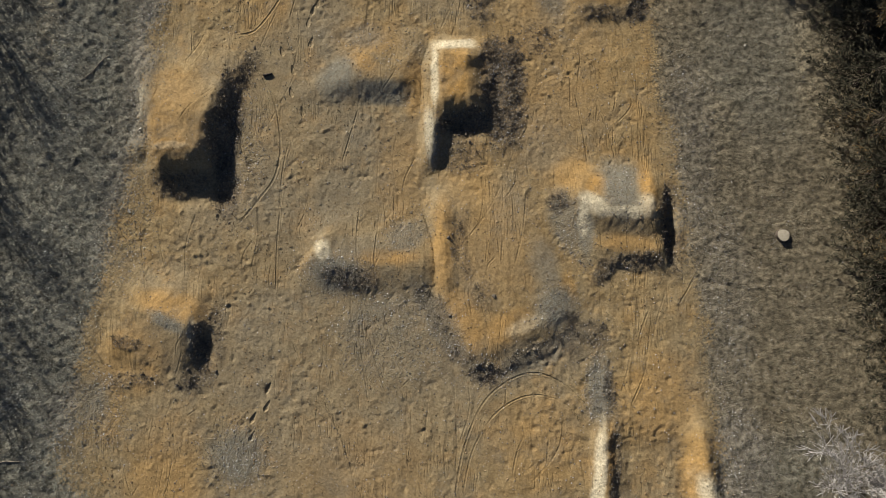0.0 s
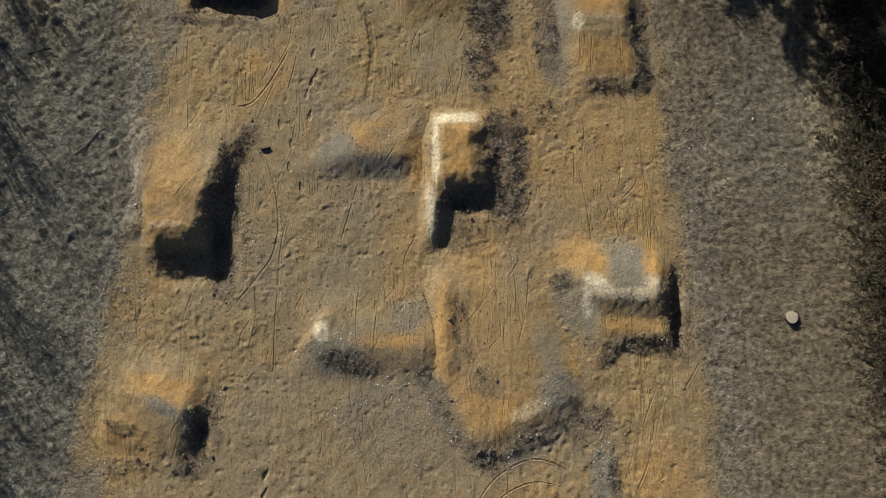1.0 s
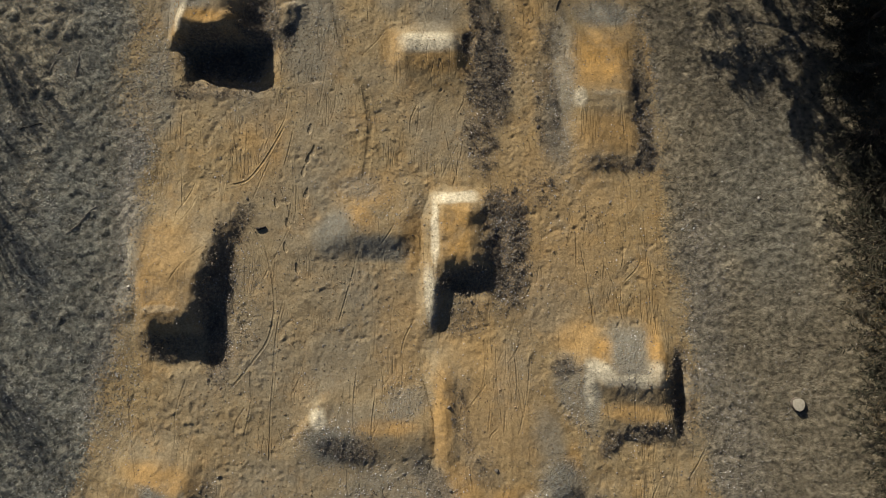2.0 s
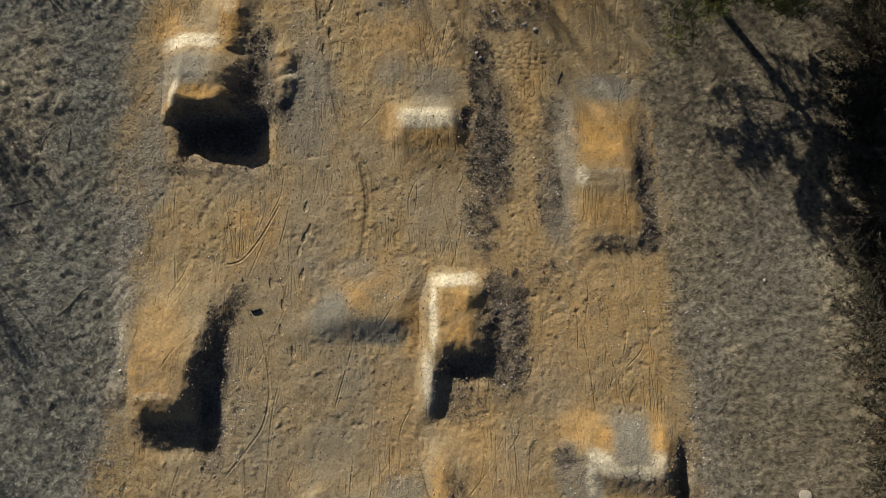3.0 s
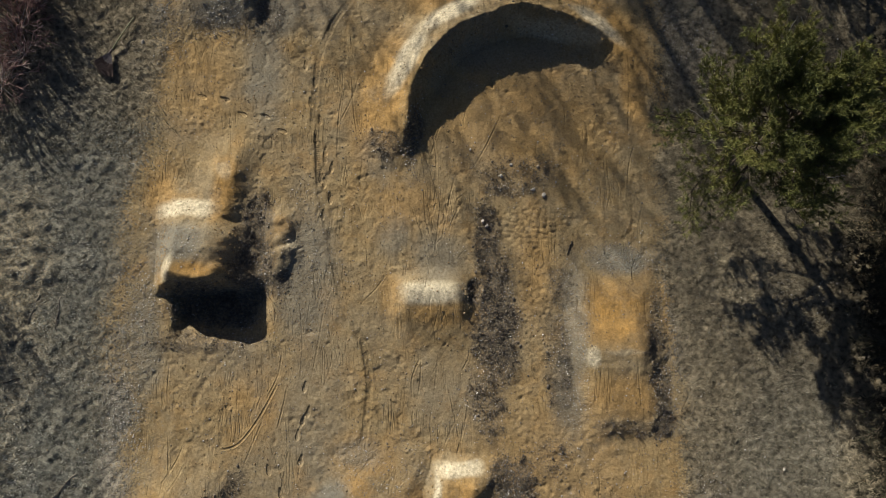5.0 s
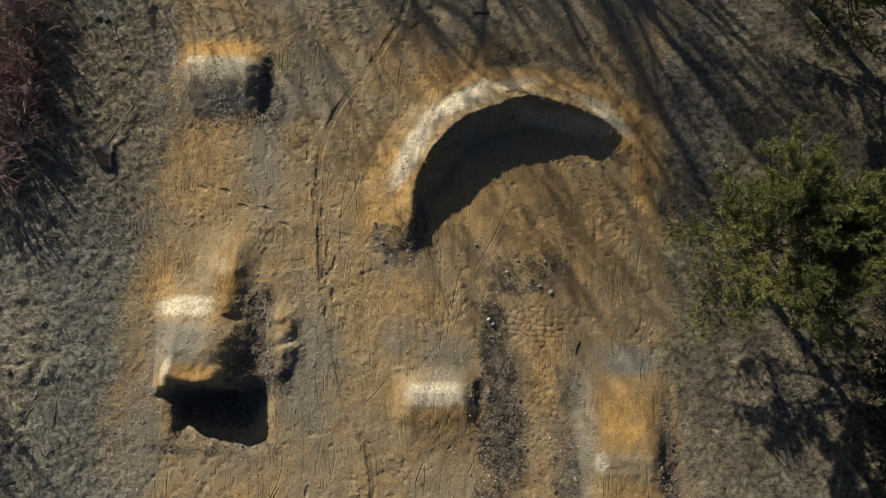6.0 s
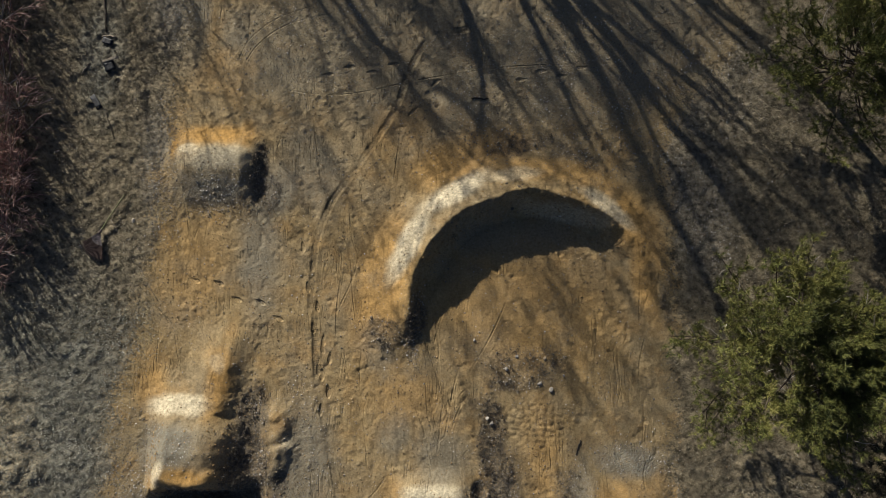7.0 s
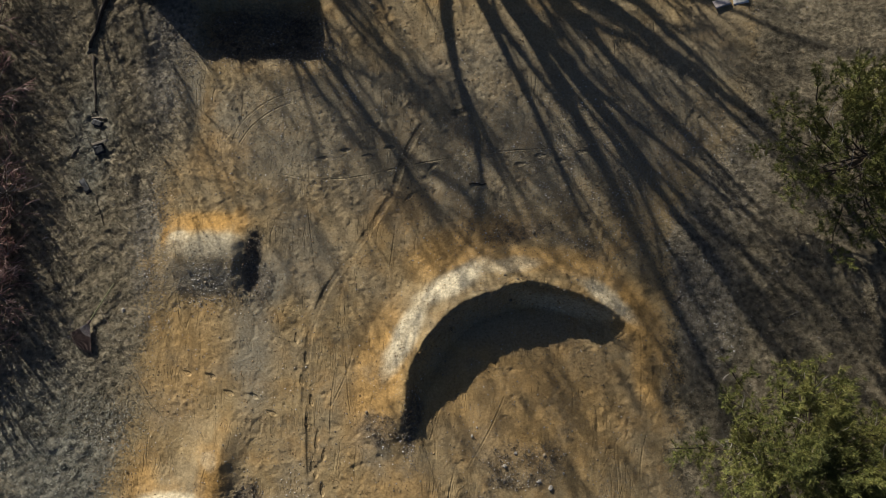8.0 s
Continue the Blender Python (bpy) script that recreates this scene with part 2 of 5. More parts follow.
def fbm(x, y, scale, octaves=3, seed=0):
    """Noise about 0, within about -0.5 to 0.5; scale is the size of the largest lumps in metres."""
    total, amp, norm = 0, 1.0, 0
    for k in range(octaves):
        c, t = math.cos(0.6 + 1.1 * k + seed), math.sin(0.6 + 1.1 * k + seed)
        f = 2.03 ** k / scale
        total = total + amp * (value((x * c - y * t) * f, (x * t + y * c) * f, seed + k) - 0.5)
        norm += amp
        amp *= 0.55
    return total / norm


def step(x, a, b):
    t = np.clip((x - a) / (b - a), 0, 1)
    return t * t * (3 - 2 * t)


def prism(x, y, h, corners, runs):
    """A mound: h high over the polygon (anticlockwise), falling to nothing over each edge's run."""
    out = h
    for i, (ax, ay) in enumerate(corners):
        bx, by = corners[(i + 1) % len(corners)]
        length = math.hypot(bx - ax, by - ay)
        d = ((bx - ax) * (y - ay) - (by - ay) * (x - ax)) / length
        f = np.clip((1.12 + d / runs[i]) / (1.12 + 0.14 / max(runs[i], 0.25)), 0, 1)
        out = out * (0.6 * f * f * (3 - 2 * f) + 0.4 * f)
    return out


def jump_a(x, y):
    ramp = prism(x, y, 0.46, [(-7.62, 4.62), (-6.38, 4.62), (-6.2, 5.5), (-7.8, 5.5)], [1.0, 0.5, 2.4, 0.4])
    return np.maximum(ramp, prism(x, y, 0.16, [(-8.3, 4.9), (-7.9, 4.7), (-7.8, 5.0), (-8.2, 5.15)], [0.3, 0.4, 0.3, 0.3]))


def jump_b(x, y):
    dome = prism(x, y, 0.66, [(-7.0, 12.0), (-5.6, 12.08), (-5.9, 13.0), (-7.05, 13.1)], [0.2, 0.7, 1.6, 0.55])
    return np.maximum(dome, prism(x, y, 0.24, [(-6.3, 13.6), (-5.75, 13.7), (-5.5, 15.0), (-6.2, 15.0)], [0.4, 0.45, 1.2, 0.5]))


def jump_c(x, y):
    top = prism(x, y, 0.36, [(-0.3, 6.0), (0.66, 6.04), (0.6, 7.45), (-0.3, 7.5)], [0.6, 0.55, 0.5, 0.4])
    spur = prism(x, y, 0.24, [(-0.62, 4.75), (-0.36, 4.75), (-0.22, 6.0), (-0.5, 6.2)], [0.6, 0.3, 0.4, 0.3])
    return np.maximum(top, spur)


def jump_d(x, y):
    bench = prism(x, y, 0.15, [(3.75, 2.15), (5.35, 2.1), (5.3, 3.4), (3.4, 3.5)], [0.55, 0.32, 1.2, 0.6])
    crest = prism(x, y, 0.17, [(3.75, 3.02), (5.15, 2.95), (5.2, 3.3), (3.5, 3.45)], [0.45, 0.35, 0.9, 0.5])
    return bench + crest


def jump_e(x, y):
    bed = prism(x, y, 0.13, [(3.38, 8.95), (4.86, 8.95), (4.72, 12.0), (3.12, 12.0)], [0.65, 0.4, 1.0, 0.35])
    return bed + prism(x, y, 0.17, [(3.36, 10.42), (4.62, 10.42), (4.6, 10.6), (3.3, 10.6)], [1.3, 0.28, 1.6, 0.35])


def jump_f(x, y):
    return prism(x, y, 0.27, [(-7.15, 19.95), (-5.45, 19.9), (-5.45, 20.4), (-7.2, 20.4)], [1.05, 0.4, 0.7, 0.5])


def jump_g(x, y):
    return prism(x, y, 0.95, [(-8.35, 27.35), (-5.0, 27.0), (-5.0, 28.2), (-8.35, 28.4)], [0.35, 0.4, 2.5, 0.4])


def jump_k(x, y):
    return prism(x, y, 0.23, [(-1.27, 11.6), (0.2, 11.72), (0.15, 12.08), (-1.3, 12.05)], [1.1, 0.28, 0.45, 0.35])


def low_lip(x, y):
    return prism(x, y, 0.17, [(-2.75, 6.62), (-1.2, 6.62), (-1.15, 6.8), (-2.5, 6.95)], [0.5, 0.45, 1.3, 0.9])


def low_jump(x, y):
    ridge = prism(x, y, 0.27, [(-7.35, 0.3), (-6.5, -0.05), (-6.42, 0.45), (-7.4, 0.65)], [1.2, 0.45, 1.0, 1.3])
    return np.maximum(ridge, prism(x, y, 0.1, [(-8.4, -0.35), (-7.6, -0.5), (-7.6, 0.0), (-8.4, 0.1)], [0.4, 0.5, 0.6, 0.4]))


def side_heap(x, y):
    heap = prism(x, y, 0.2, [(-4.55, 13.2), (-4.25, 13.25), (-4.3, 13.75), (-4.55, 13.8)], [0.4, 0.35, 0.45, 0.3])
    tail = prism(x, y, 0.16, [(-4.5, 12.55), (-4.15, 12.8), (-4.2, 13.1), (-4.55, 13.0)], [0.35, 0.35, 0.3, 0.3])
    return np.maximum(heap, tail) * (1 + 0.8 * fbm(x, y, 0.45, 3, 57))


def long_lip(x, y):
    knob = prism(x, y, 0.11, [(-3.4, 2.05), (-3.15, 2.1), (-3.05, 2.45), (-3.25, 2.4)], [0.25, 0.2, 0.35, 0.2]) * (1 + 1.6 * fbm(x, y, 0.25, 2, 53))
    return prism(x, y, 0.14, [(-3.3, 1.9), (-0.6, 1.7), (-0.55, 1.9), (-3.25, 2.1)], [0.8, 0.6, 1.2, 0.6]) + knob


def corner_bank(x, y):
    plateau = prism(x, y, 0.15, [(0.72, -0.5), (2.05, 0.05), (2.9, 0.6), (2.3, 1.9), (0.1, 3.2), (-0.3, 3.2), (-0.3, 1.6)], [0.8, 0.85, 0.75, 2.2, 1.2, 0.35, 0.6])
    return plateau + prism(x, y, 0.07, [(-0.2, 1.3), (0.0, 1.3), (0.0, 3.0), (-0.25, 3.0)], [0.5, 0.2, 0.8, 0.3])


def trench_wall(x, y):
    return prism(x, y, 0.17, [(3.4, -7.0), (3.66, -7.0), (3.88, -2.4), (3.76, -2.4)], [0.3, 0.22, 0.5, 0.35])


def trench_bank(x, y):
    return prism(x, y, 0.2, [(6.25, -7.0), (6.45, -7.0), (6.3, -3.3), (6.05, -2.3), (5.95, -2.4)], [0.3, 0.4, 0.4, 0.5, 0.35])


def berm(x, y):
    dx, dy = (x - 1.82) / 3.08, (y - 16.35) / 2.92
    r, a = np.hypot(dx, dy), np.degrees(np.arctan2(dy, dx))
    a = np.where(a < -90, a + 360, a)
    h = 0.6 * (1 + 0.14 * fbm(x, y, 0.7, 3, 58)) * step(a, -26, 92) * (1 - 0.45 * step(a, 140, 180)) * (1 - step(a, 176, 204))
    outer = np.clip(1 - (r - 1.0) / 0.42, 0, 1)
    inner = np.clip(1 - (1.0 - r) / (0.22 - 0.04 * (1 - step(a, 45, 110))), 0, 1)
    inner = 0.5 * inner + 0.5 * step(inner, 0, 1)
    lip = np.where(r > 1, 0.55 * outer + 0.45 * outer ** 2, inner ** 1.15)
    return h * lip + 0.11 * h * np.sqrt(np.clip(lip, 0, 1)) * fbm(x, y, 0.17, 3, 59)


MOUNDS = [
    ("dirt_jump", jump_a, "tall ochre dirt kicker with a steep dark drop below its lip"),
    ("dirt_jump", jump_b, "tallest dirt kicker with pale clay crown and deep shadowed drop"),
    ("dirt_jump", jump_c, "narrow orange dirt jump with chalky edges and gravelly flank"),
    ("dirt_jump", jump_d, "wide dirt tabletop with a pale crest beside the grass"),
    ("dirt_jump", jump_e, "long smooth orange dirt roller with dark rubble alongside"),
    ("dirt_jump", jump_f, "low dirt jump with yellow face and dark gravel foot"),
    ("dirt_jump", jump_g, "large dirt jump throwing a black square shadow"),
    ("dirt_jump", jump_k, "small pale-topped dirt kicker on the middle lane"),
    ("dirt_lip", low_lip, "low greyish dirt lip above a shaded dip"),
    ("dirt_jump", low_jump, "slumped low dirt jump with grey gravel on top"),
    ("dirt_mound", side_heap, "loose rounded dirt heap beside the tallest kicker"),
    ("dirt_lip", long_lip, "long low dirt lip with a pale knob at its end"),
    ("dirt_bank", corner_bank, "V-shaped orange dirt bank edged with dark gravel"),
    ("dirt_wall", trench_wall, "thin pale dirt wall along a shallow trench"),
    ("dirt_bank", trench_bank, "pale dirt bank along the edge of a trench"),
    ("berm", berm, "horseshoe dirt berm with sunlit rim and shadowed inner face"),
]

# Patches of soil, with shade and sun on the mounds painted in, stretch by stretch: x, y, half width, half depth, turn
# in degrees, strength, and how square (2: an ellipse)
GREY, RUBBLE_SHADE, ORANGE, PALE, GRAVEL = [], [], [], [], []
# the first bank, the low lip and the trench
GREY += [(-3.0, -1.0, 4.0, 3.4, 0, 0.32), (-3.6, 4.5, 3.2, 3.0, 0, 0.28), (-0.3, 0.5, 0.4, 1.3, 33, 0.7), (2.2, -0.5, 1.2, 0.35, 28, 0.7), (-2.95, 1.5, 0.7, 0.5, -5, 1.0), (-2.2, 2.3, 0.9, 0.4, 0, 0.5), (-1.0, 2.6, 0.5, 0.4, 0, 0.7), (-1.6, 0.0, 1.3, 1.2, 15, 0.55), (2.65, 0.75, 0.5, 0.55, 20, 1.0), (3.65, -1.3, 0.3, 0.75, 0, 1.0), (2.4, 1.7, 0.35, 0.7, 10, 0.6), (-6.95, 0.35, 0.55, 0.2, -25, 1.0), (-9.0, -1.6, 0.5, 0.5, 0, 0.8), (-5.2, -2.9, 0.7, 0.7, 0, 0.9), (-2.9, 3.6, 0.9, 1.0, 10, 0.5), (1.6, 3.2, 0.6, 1.0, 0, 0.3)]
RUBBLE_SHADE += [(-2.6, 1.45, 0.85, 0.28, -5, 0.75), (-0.45, 0.75, 0.25, 0.8, 32, 0.5), (0.2, -0.35, 0.25, 0.55, 38, 0.5), (0.85, -0.95, 0.5, 0.28, 10, 0.8), (2.1, -0.35, 1.0, 0.22, 28, 0.5), (3.05, -0.1, 0.2, 0.6, 0, 0.5), (0.3, 2.1, 0.2, 0.9, 8, 0.35), (0.75, 1.0, 0.35, 0.3, 0, 0.35), (-6.15, -0.3, 0.24, 0.7, 0, 0.85), (-6.3, -1.1, 0.45, 0.3, 20, 0.7), (-5.75, 0.1, 0.25, 0.7, 0, 0.45), (-8.05, -0.2, 0.5, 0.13, -10, 0.6), (-7.9, -1.1, 0.8, 0.2, 0, 0.45), (3.55, 0.0, 0.35, 0.35, 0, 0.6), (3.95, -3.2, 0.13, 1.4, -4, 0.5), (3.9, -1.35, 0.18, 0.4, 0, 0.8)]
ORANGE += [(-1.6, 2.0, 0.8, 0.2, 0, 0.9), (-0.15, 2.2, 0.28, 1.3, 0, 0.75), (0.35, 0.4, 0.45, 0.9, 32, 0.85), (1.3, 0.2, 0.75, 0.4, 25, 0.8), (1.0, 2.4, 1.4, 1.6, 0, 0.3), (-6.9, 0.75, 0.9, 0.35, -12, 0.8), (-7.9, -0.5, 0.9, 0.7, 0, 0.45), (5.1, -1.6, 0.9, 1.1, 0, 0.5), (5.9, -3.2, 0.4, 0.9, 0, 0.7), (-2.2, -3.2, 1.6, 1.0, 0, 0.35), (3.85, -2.9, 0.14, 0.8, -4, 0.8), (-6.9, -3.6, 0.9, 1.4, 0, 0.5), (2.2, -2.6, 1.2, 1.1, 0, 0.35), (2.95, 1.2, 0.2, 0.4, 0, 0.6)]
PALE += [(-3.22, 2.2, 0.2, 0.22, 20, 1.0, 3), (3.6, -3.4, 0.15, 1.2, -5, 1.0), (6.2, -3.75, 0.22, 0.45, 15, 0.9), (-6.42, 0.1, 0.1, 0.35, 0, 0.5), (1.9, 0.3, 0.5, 0.2, 25, 0.35)]
GRAVEL += [(-2.8, 1.5, 1.0, 0.6, 0, 1.0), (-1.0, 2.7, 0.6, 0.5, 0, 0.7), (2.7, 0.7, 0.6, 0.6, 20, 1.0), (3.65, -1.3, 0.4, 0.9, 0, 1.0), (0.1, 0.0, 0.35, 1.3, 35, 0.8), (0.9, -0.9, 0.6, 0.4, 10, 0.9), (-6.95, 0.35, 0.6, 0.25, -25, 1.0), (-1.5, 0.1, 1.5, 1.2, 0, 0.55), (-8.9, -1.9, 0.9, 0.9, 0, 0.9), (-5.2, -2.9, 0.8, 0.8, 0, 1.0), (7.0, -3.0, 0.7, 1.4, 0, 0.9), (6.9, 0.8, 0.7, 2.5, 0, 0.45)]
# the tall kicker, the tabletop and the jump with chalky edges
GREY += [(4.35, 3.75, 0.5, 0.75, 0, 0.95, 3), (3.4, 2.7, 0.2, 0.8, 0, 0.9), (2.95, 2.9, 0.45, 0.8, 20, 0.75), (-2.95, 6.7, 0.5, 0.6, 0, 0.95), (-1.8, 6.3, 0.75, 0.32, 0, 1.0, 4), (-2.3, 5.4, 0.6, 0.6, 0, 0.5), (-0.5, 5.1, 0.2, 0.75, 5, 0.85), (-4.6, 6.6, 0.9, 2.2, 0, 0.25), (-3.5, 4.3, 0.9, 1.6, 10, 0.25), (-8.1, 6.3, 0.35, 1.1, 0, 0.9), (-2.4, 8.0, 0.6, 0.4, 0, 0.7), (2.4, 5.0, 0.8, 0.8, 0, 0.3)]
# dark: rubble, plus shade painted below the lips of the kicker and jump
RUBBLE_SHADE += [(1.45, 6.4, 0.55, 1.5, 0, 1.0, 3), (1.2, 7.6, 0.4, 0.5, 0, 0.9), (0.45, 5.5, 0.75, 0.38, 0, 0.9), (0.3, 4.7, 0.6, 0.5, 10, 0.45), (-1.75, 6.32, 0.7, 0.25, 0, 0.15, 4), (-5.85, 5.2, 0.4, 1.5, -8, 0.9), (-5.75, 3.7, 0.35, 0.8, 0, 0.8), (-6.9, 3.95, 0.75, 0.3, 0, 0.6), (-5.5, 6.9, 0.3, 0.7, -20, 0.6), (-8.1, 5.35, 0.3, 0.25, 0, 0.7), (5.65, 2.7, 0.25, 1.2, 0, 0.95), (4.7, 1.8, 0.75, 0.25, 6, 0.7), (3.85, 1.55, 0.35, 0.28, 30, 0.8), (2.75, 3.4, 0.25, 0.35, 0, 0.6)]
ORANGE += [(0.15, 6.7, 0.42, 0.75, 0, 0.95, 3), (-7.1, 5.6, 0.75, 1.2, 0, 0.5), (-7.1, 4.85, 0.6, 0.25, 0, 0.8), (-2.3, 7.2, 0.45, 0.3, -30, 0.8), (-0.95, 6.5, 0.25, 0.8, 0, 0.7), (-2.2, 7.9, 0.9, 0.5, -10, 0.55), (3.75, 3.85, 0.3, 0.35, 0, 1.0), (5.05, 3.75, 0.22, 0.7, 0, 0.9), (4.5, 2.35, 0.75, 0.22, 0, 0.6), (3.2, 4.2, 0.6, 0.5, 0, 0.6), (2.6, 7.0, 2.0, 2.6, 0, 0.3), (5.2, 6.0, 0.4, 2.2, 0, 0.2), (-1.3, 4.2, 0.6, 1.3, 0, 0.4), (0.6, 3.9, 0.7, 0.9, 0, 0.35)]
PALE += [(0.15, 7.68, 0.5, 0.15, 0, 1.0, 4), (-0.38, 6.8, 0.1, 0.85, 0, 0.9), (-0.5, 5.2, 0.13, 0.75, 6, 0.65), (3.65, 3.35, 0.35, 0.22, -35, 0.9), (4.4, 3.1, 0.75, 0.14, -4, 0.8, 3), (5.0, 3.3, 0.22, 0.3, 0, 0.8), (3.42, 2.95, 0.12, 0.4, 0, 0.7), (-8.2, 5.9, 0.16, 0.6, 0, 0.8), (-7.2, 4.8, 0.5, 0.1, 0, 0.35)]
GRAVEL += [(1.4, 6.4, 0.6, 1.5, 0, 0.8), (-0.5, 5.1, 0.25, 0.8, 0, 1.0), (4.35, 3.6, 0.55, 0.7, 0, 0.9), (3.1, 2.7, 0.5, 0.9, 15, 0.9), (-8.3, 3.4, 0.7, 2.4, 0, 0.7), (-8.2, 7.6, 0.5, 2.0, 0, 0.9), (-5.2, 5.0, 0.4, 1.6, 0, 0.6), (6.3, 4.6, 0.6, 2.6, 0, 0.55), (-1.8, 7.6, 1.0, 0.7, 0, 0.5)]
# the tallest kicker, the small one and the roller
GREY += [(-6.95, 13.2, 0.75, 0.45, 0, 1.0, 3), (-7.5, 12.9, 0.35, 0.5, 0, 0.7), (-3.7, 12.2, 0.7, 2.0, 0, 0.7), (4.2, 12.75, 0.75, 0.35, 0, 1.0, 3), (3.0, 11.2, 0.3, 1.6, 0, 0.75), (2.75, 9.6, 0.35, 1.2, 0, 0.7), (-7.9, 10.5, 0.5, 1.5, 0, 0.8), (-3.4, 9.0, 0.8, 2.2, 0, 0.4), (-5.0, 17.8, 0.5, 1.8, 0, 0.7), (-0.5, 12.7, 0.6, 0.6, 0, 0.6), (-0.45, 12.02, 0.4, 0.14, 3, 0.8, 3), (-1.6, 13.2, 0.4, 0.4, 0, 0.5), (-0.4, 9.4, 0.8, 0.9, 0, 0.3), (-5.2, 10.1, 1.0, 0.6, 0, 0.35)]
# dark: rubble, plus painted shade below the tallest kicker and the roller
RUBBLE_SHADE += [(-6.1, 11.55, 1.1, 0.55, 0, 1.0, 4), (-5.1, 12.6, 0.5, 1.0, 0, 0.95), (-5.0, 13.9, 0.45, 0.6, -20, 0.85), (-4.5, 12.2, 0.35, 0.35, 40, 0.7), (-6.1, 10.65, 1.4, 0.28, 0, 0.6), (1.0, 11.2, 0.52, 1.6, 0, 1.0), (0.5, 11.95, 0.2, 0.3, 0, 0.9), (0.8, 9.2, 0.4, 0.9, 15, 0.7), (0.72, 13.2, 0.3, 1.0, 0, 0.8), (1.2, 14.6, 0.6, 0.25, 10, 0.6), (5.05, 10.2, 0.24, 1.7, 0, 0.7), (4.1, 8.65, 0.75, 0.22, 0, 0.5, 4), (5.1, 8.8, 0.3, 0.4, 0, 0.9), (2.5, 10.2, 0.35, 1.2, 0, 0.5), (2.7, 12.0, 0.3, 0.5, 0, 0.5), (2.3, 7.9, 0.5, 0.5, 0, 0.35)]
ORANGE += [(-6.3, 12.42, 0.7, 0.2, 0, 0.95), (-5.85, 14.5, 0.32, 0.75, -8, 0.95), (-7.6, 14.4, 0.4, 0.5, 0, 0.6), (-7.3, 12.2, 0.2, 0.25, 0, 0.6), (4.0, 11.4, 0.75, 0.75, 0, 1.0, 4), (4.1, 9.4, 0.7, 0.5, 0, 0.65, 3), (4.5, 10.7, 0.3, 0.3, 0, 0.6), (-0.3, 11.35, 0.9, 0.3, 0, 0.6), (-1.65, 11.8, 0.2, 0.6, 0, 0.4), (-1.3, 14.2, 0.9, 0.7, 0, 0.45), (-4.4, 13.6, 0.18, 0.25, 0, 0.5), (2.0, 12.6, 0.45, 1.6, 0, 0.3), (-4.9, 9.2, 0.6, 0.9, 0, 0.45), (5.3, 11.8, 0.15, 0.8, 0, 0.5)]
# pale: clay, and painted sunlight on the crown and upper faces
PALE += [(-6.85, 14.0, 0.72, 0.24, 0, 0.95, 3), (-0.6, 11.9, 0.68, 0.25, 3, 1.0, 4), (3.4, 10.35, 0.16, 0.25, 0, 0.85), (-7.05, 12.45, 0.14, 0.35, -25, 0.8), (-5.9, 15.0, 0.2, 0.25, 0, 0.4), (-4.1, 13.1, 0.16, 0.16, 0, 0.4), (4.2, 10.47, 0.5, 0.06, 0, 0.35)]
GRAVEL += [(-6.9, 13.1, 0.9, 0.5, 0, 0.7), (-8.0, 11.6, 0.6, 1.8, 0, 0.9), (-5.2, 12.6, 0.5, 1.4, 0, 0.6), (4.2, 12.8, 0.85, 0.4, 0, 1.0), (2.95, 10.6, 0.4, 2.0, 0, 0.8), (5.2, 10.0, 0.4, 1.8, 0, 0.6), (-3.9, 12.5, 0.7, 1.8, 0, 0.4), (-8.2, 9.2, 0.5, 1.2, 0, 0.8)]
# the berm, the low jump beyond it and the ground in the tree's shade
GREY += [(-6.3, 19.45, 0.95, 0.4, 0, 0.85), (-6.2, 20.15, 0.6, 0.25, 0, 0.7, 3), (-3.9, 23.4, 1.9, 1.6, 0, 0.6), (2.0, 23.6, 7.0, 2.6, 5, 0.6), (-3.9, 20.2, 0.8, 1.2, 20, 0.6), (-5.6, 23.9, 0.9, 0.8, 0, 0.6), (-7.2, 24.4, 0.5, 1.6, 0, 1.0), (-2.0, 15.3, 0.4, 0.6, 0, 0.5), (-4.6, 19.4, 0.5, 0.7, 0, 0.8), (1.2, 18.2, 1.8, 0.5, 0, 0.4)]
# dark: gravel, plus the large jump's square shadow painted at -5.2, 26.0
RUBBLE_SHADE += [(-6.3, 19.2, 0.9, 0.28, 0, 0.3), (-5.15, 19.8, 0.2, 0.75, 0, 1.0), (-4.85, 19.3, 0.25, 0.5, 0, 0.6), (-5.2, 26.0, 1.7, 0.8, 0, 0.9, 3), (-1.75, 15.75, 0.45, 0.3, 0, 0.6), (-1.1, 15.9, 0.2, 0.7, 0, 0.8), (1.6, 15.0, 1.0, 0.5, 0, 0.45), (5.25, 16.6, 0.12, 0.8, 5, 0.8), (1.7, 20.6, 0.9, 0.2, 8, 0.6), (3.2, 20.3, 0.8, 0.2, -30, 0.5)]
ORANGE += [(-6.3, 20.85, 1.0, 0.28, 0, 0.95), (-7.35, 20.5, 0.15, 0.3, 0, 0.9), (-5.5, 20.9, 0.2, 0.4, 0, 0.8), (-1.9, 17.0, 0.7, 1.7, -12, 0.75), (0.2, 20.3, 1.6, 0.6, 15, 0.75), (4.4, 18.5, 0.5, 1.3, 32, 0.8), (4.6, 17.2, 0.3, 0.9, 5, 0.7), (2.2, 19.9, 1.6, 0.35, -5, 0.65), (1.8, 16.4, 2.2, 1.5, 0, 0.42), (-6.7, 17.4, 0.9, 1.2, 0, 0.35), (-6.2, 22.6, 0.8, 0.6, 0, 0.3), (-1.4, 21.1, 0.9, 0.6, 30, 0.5), (5.5, 17.3, 0.2, 0.4, 0, 0.6)]
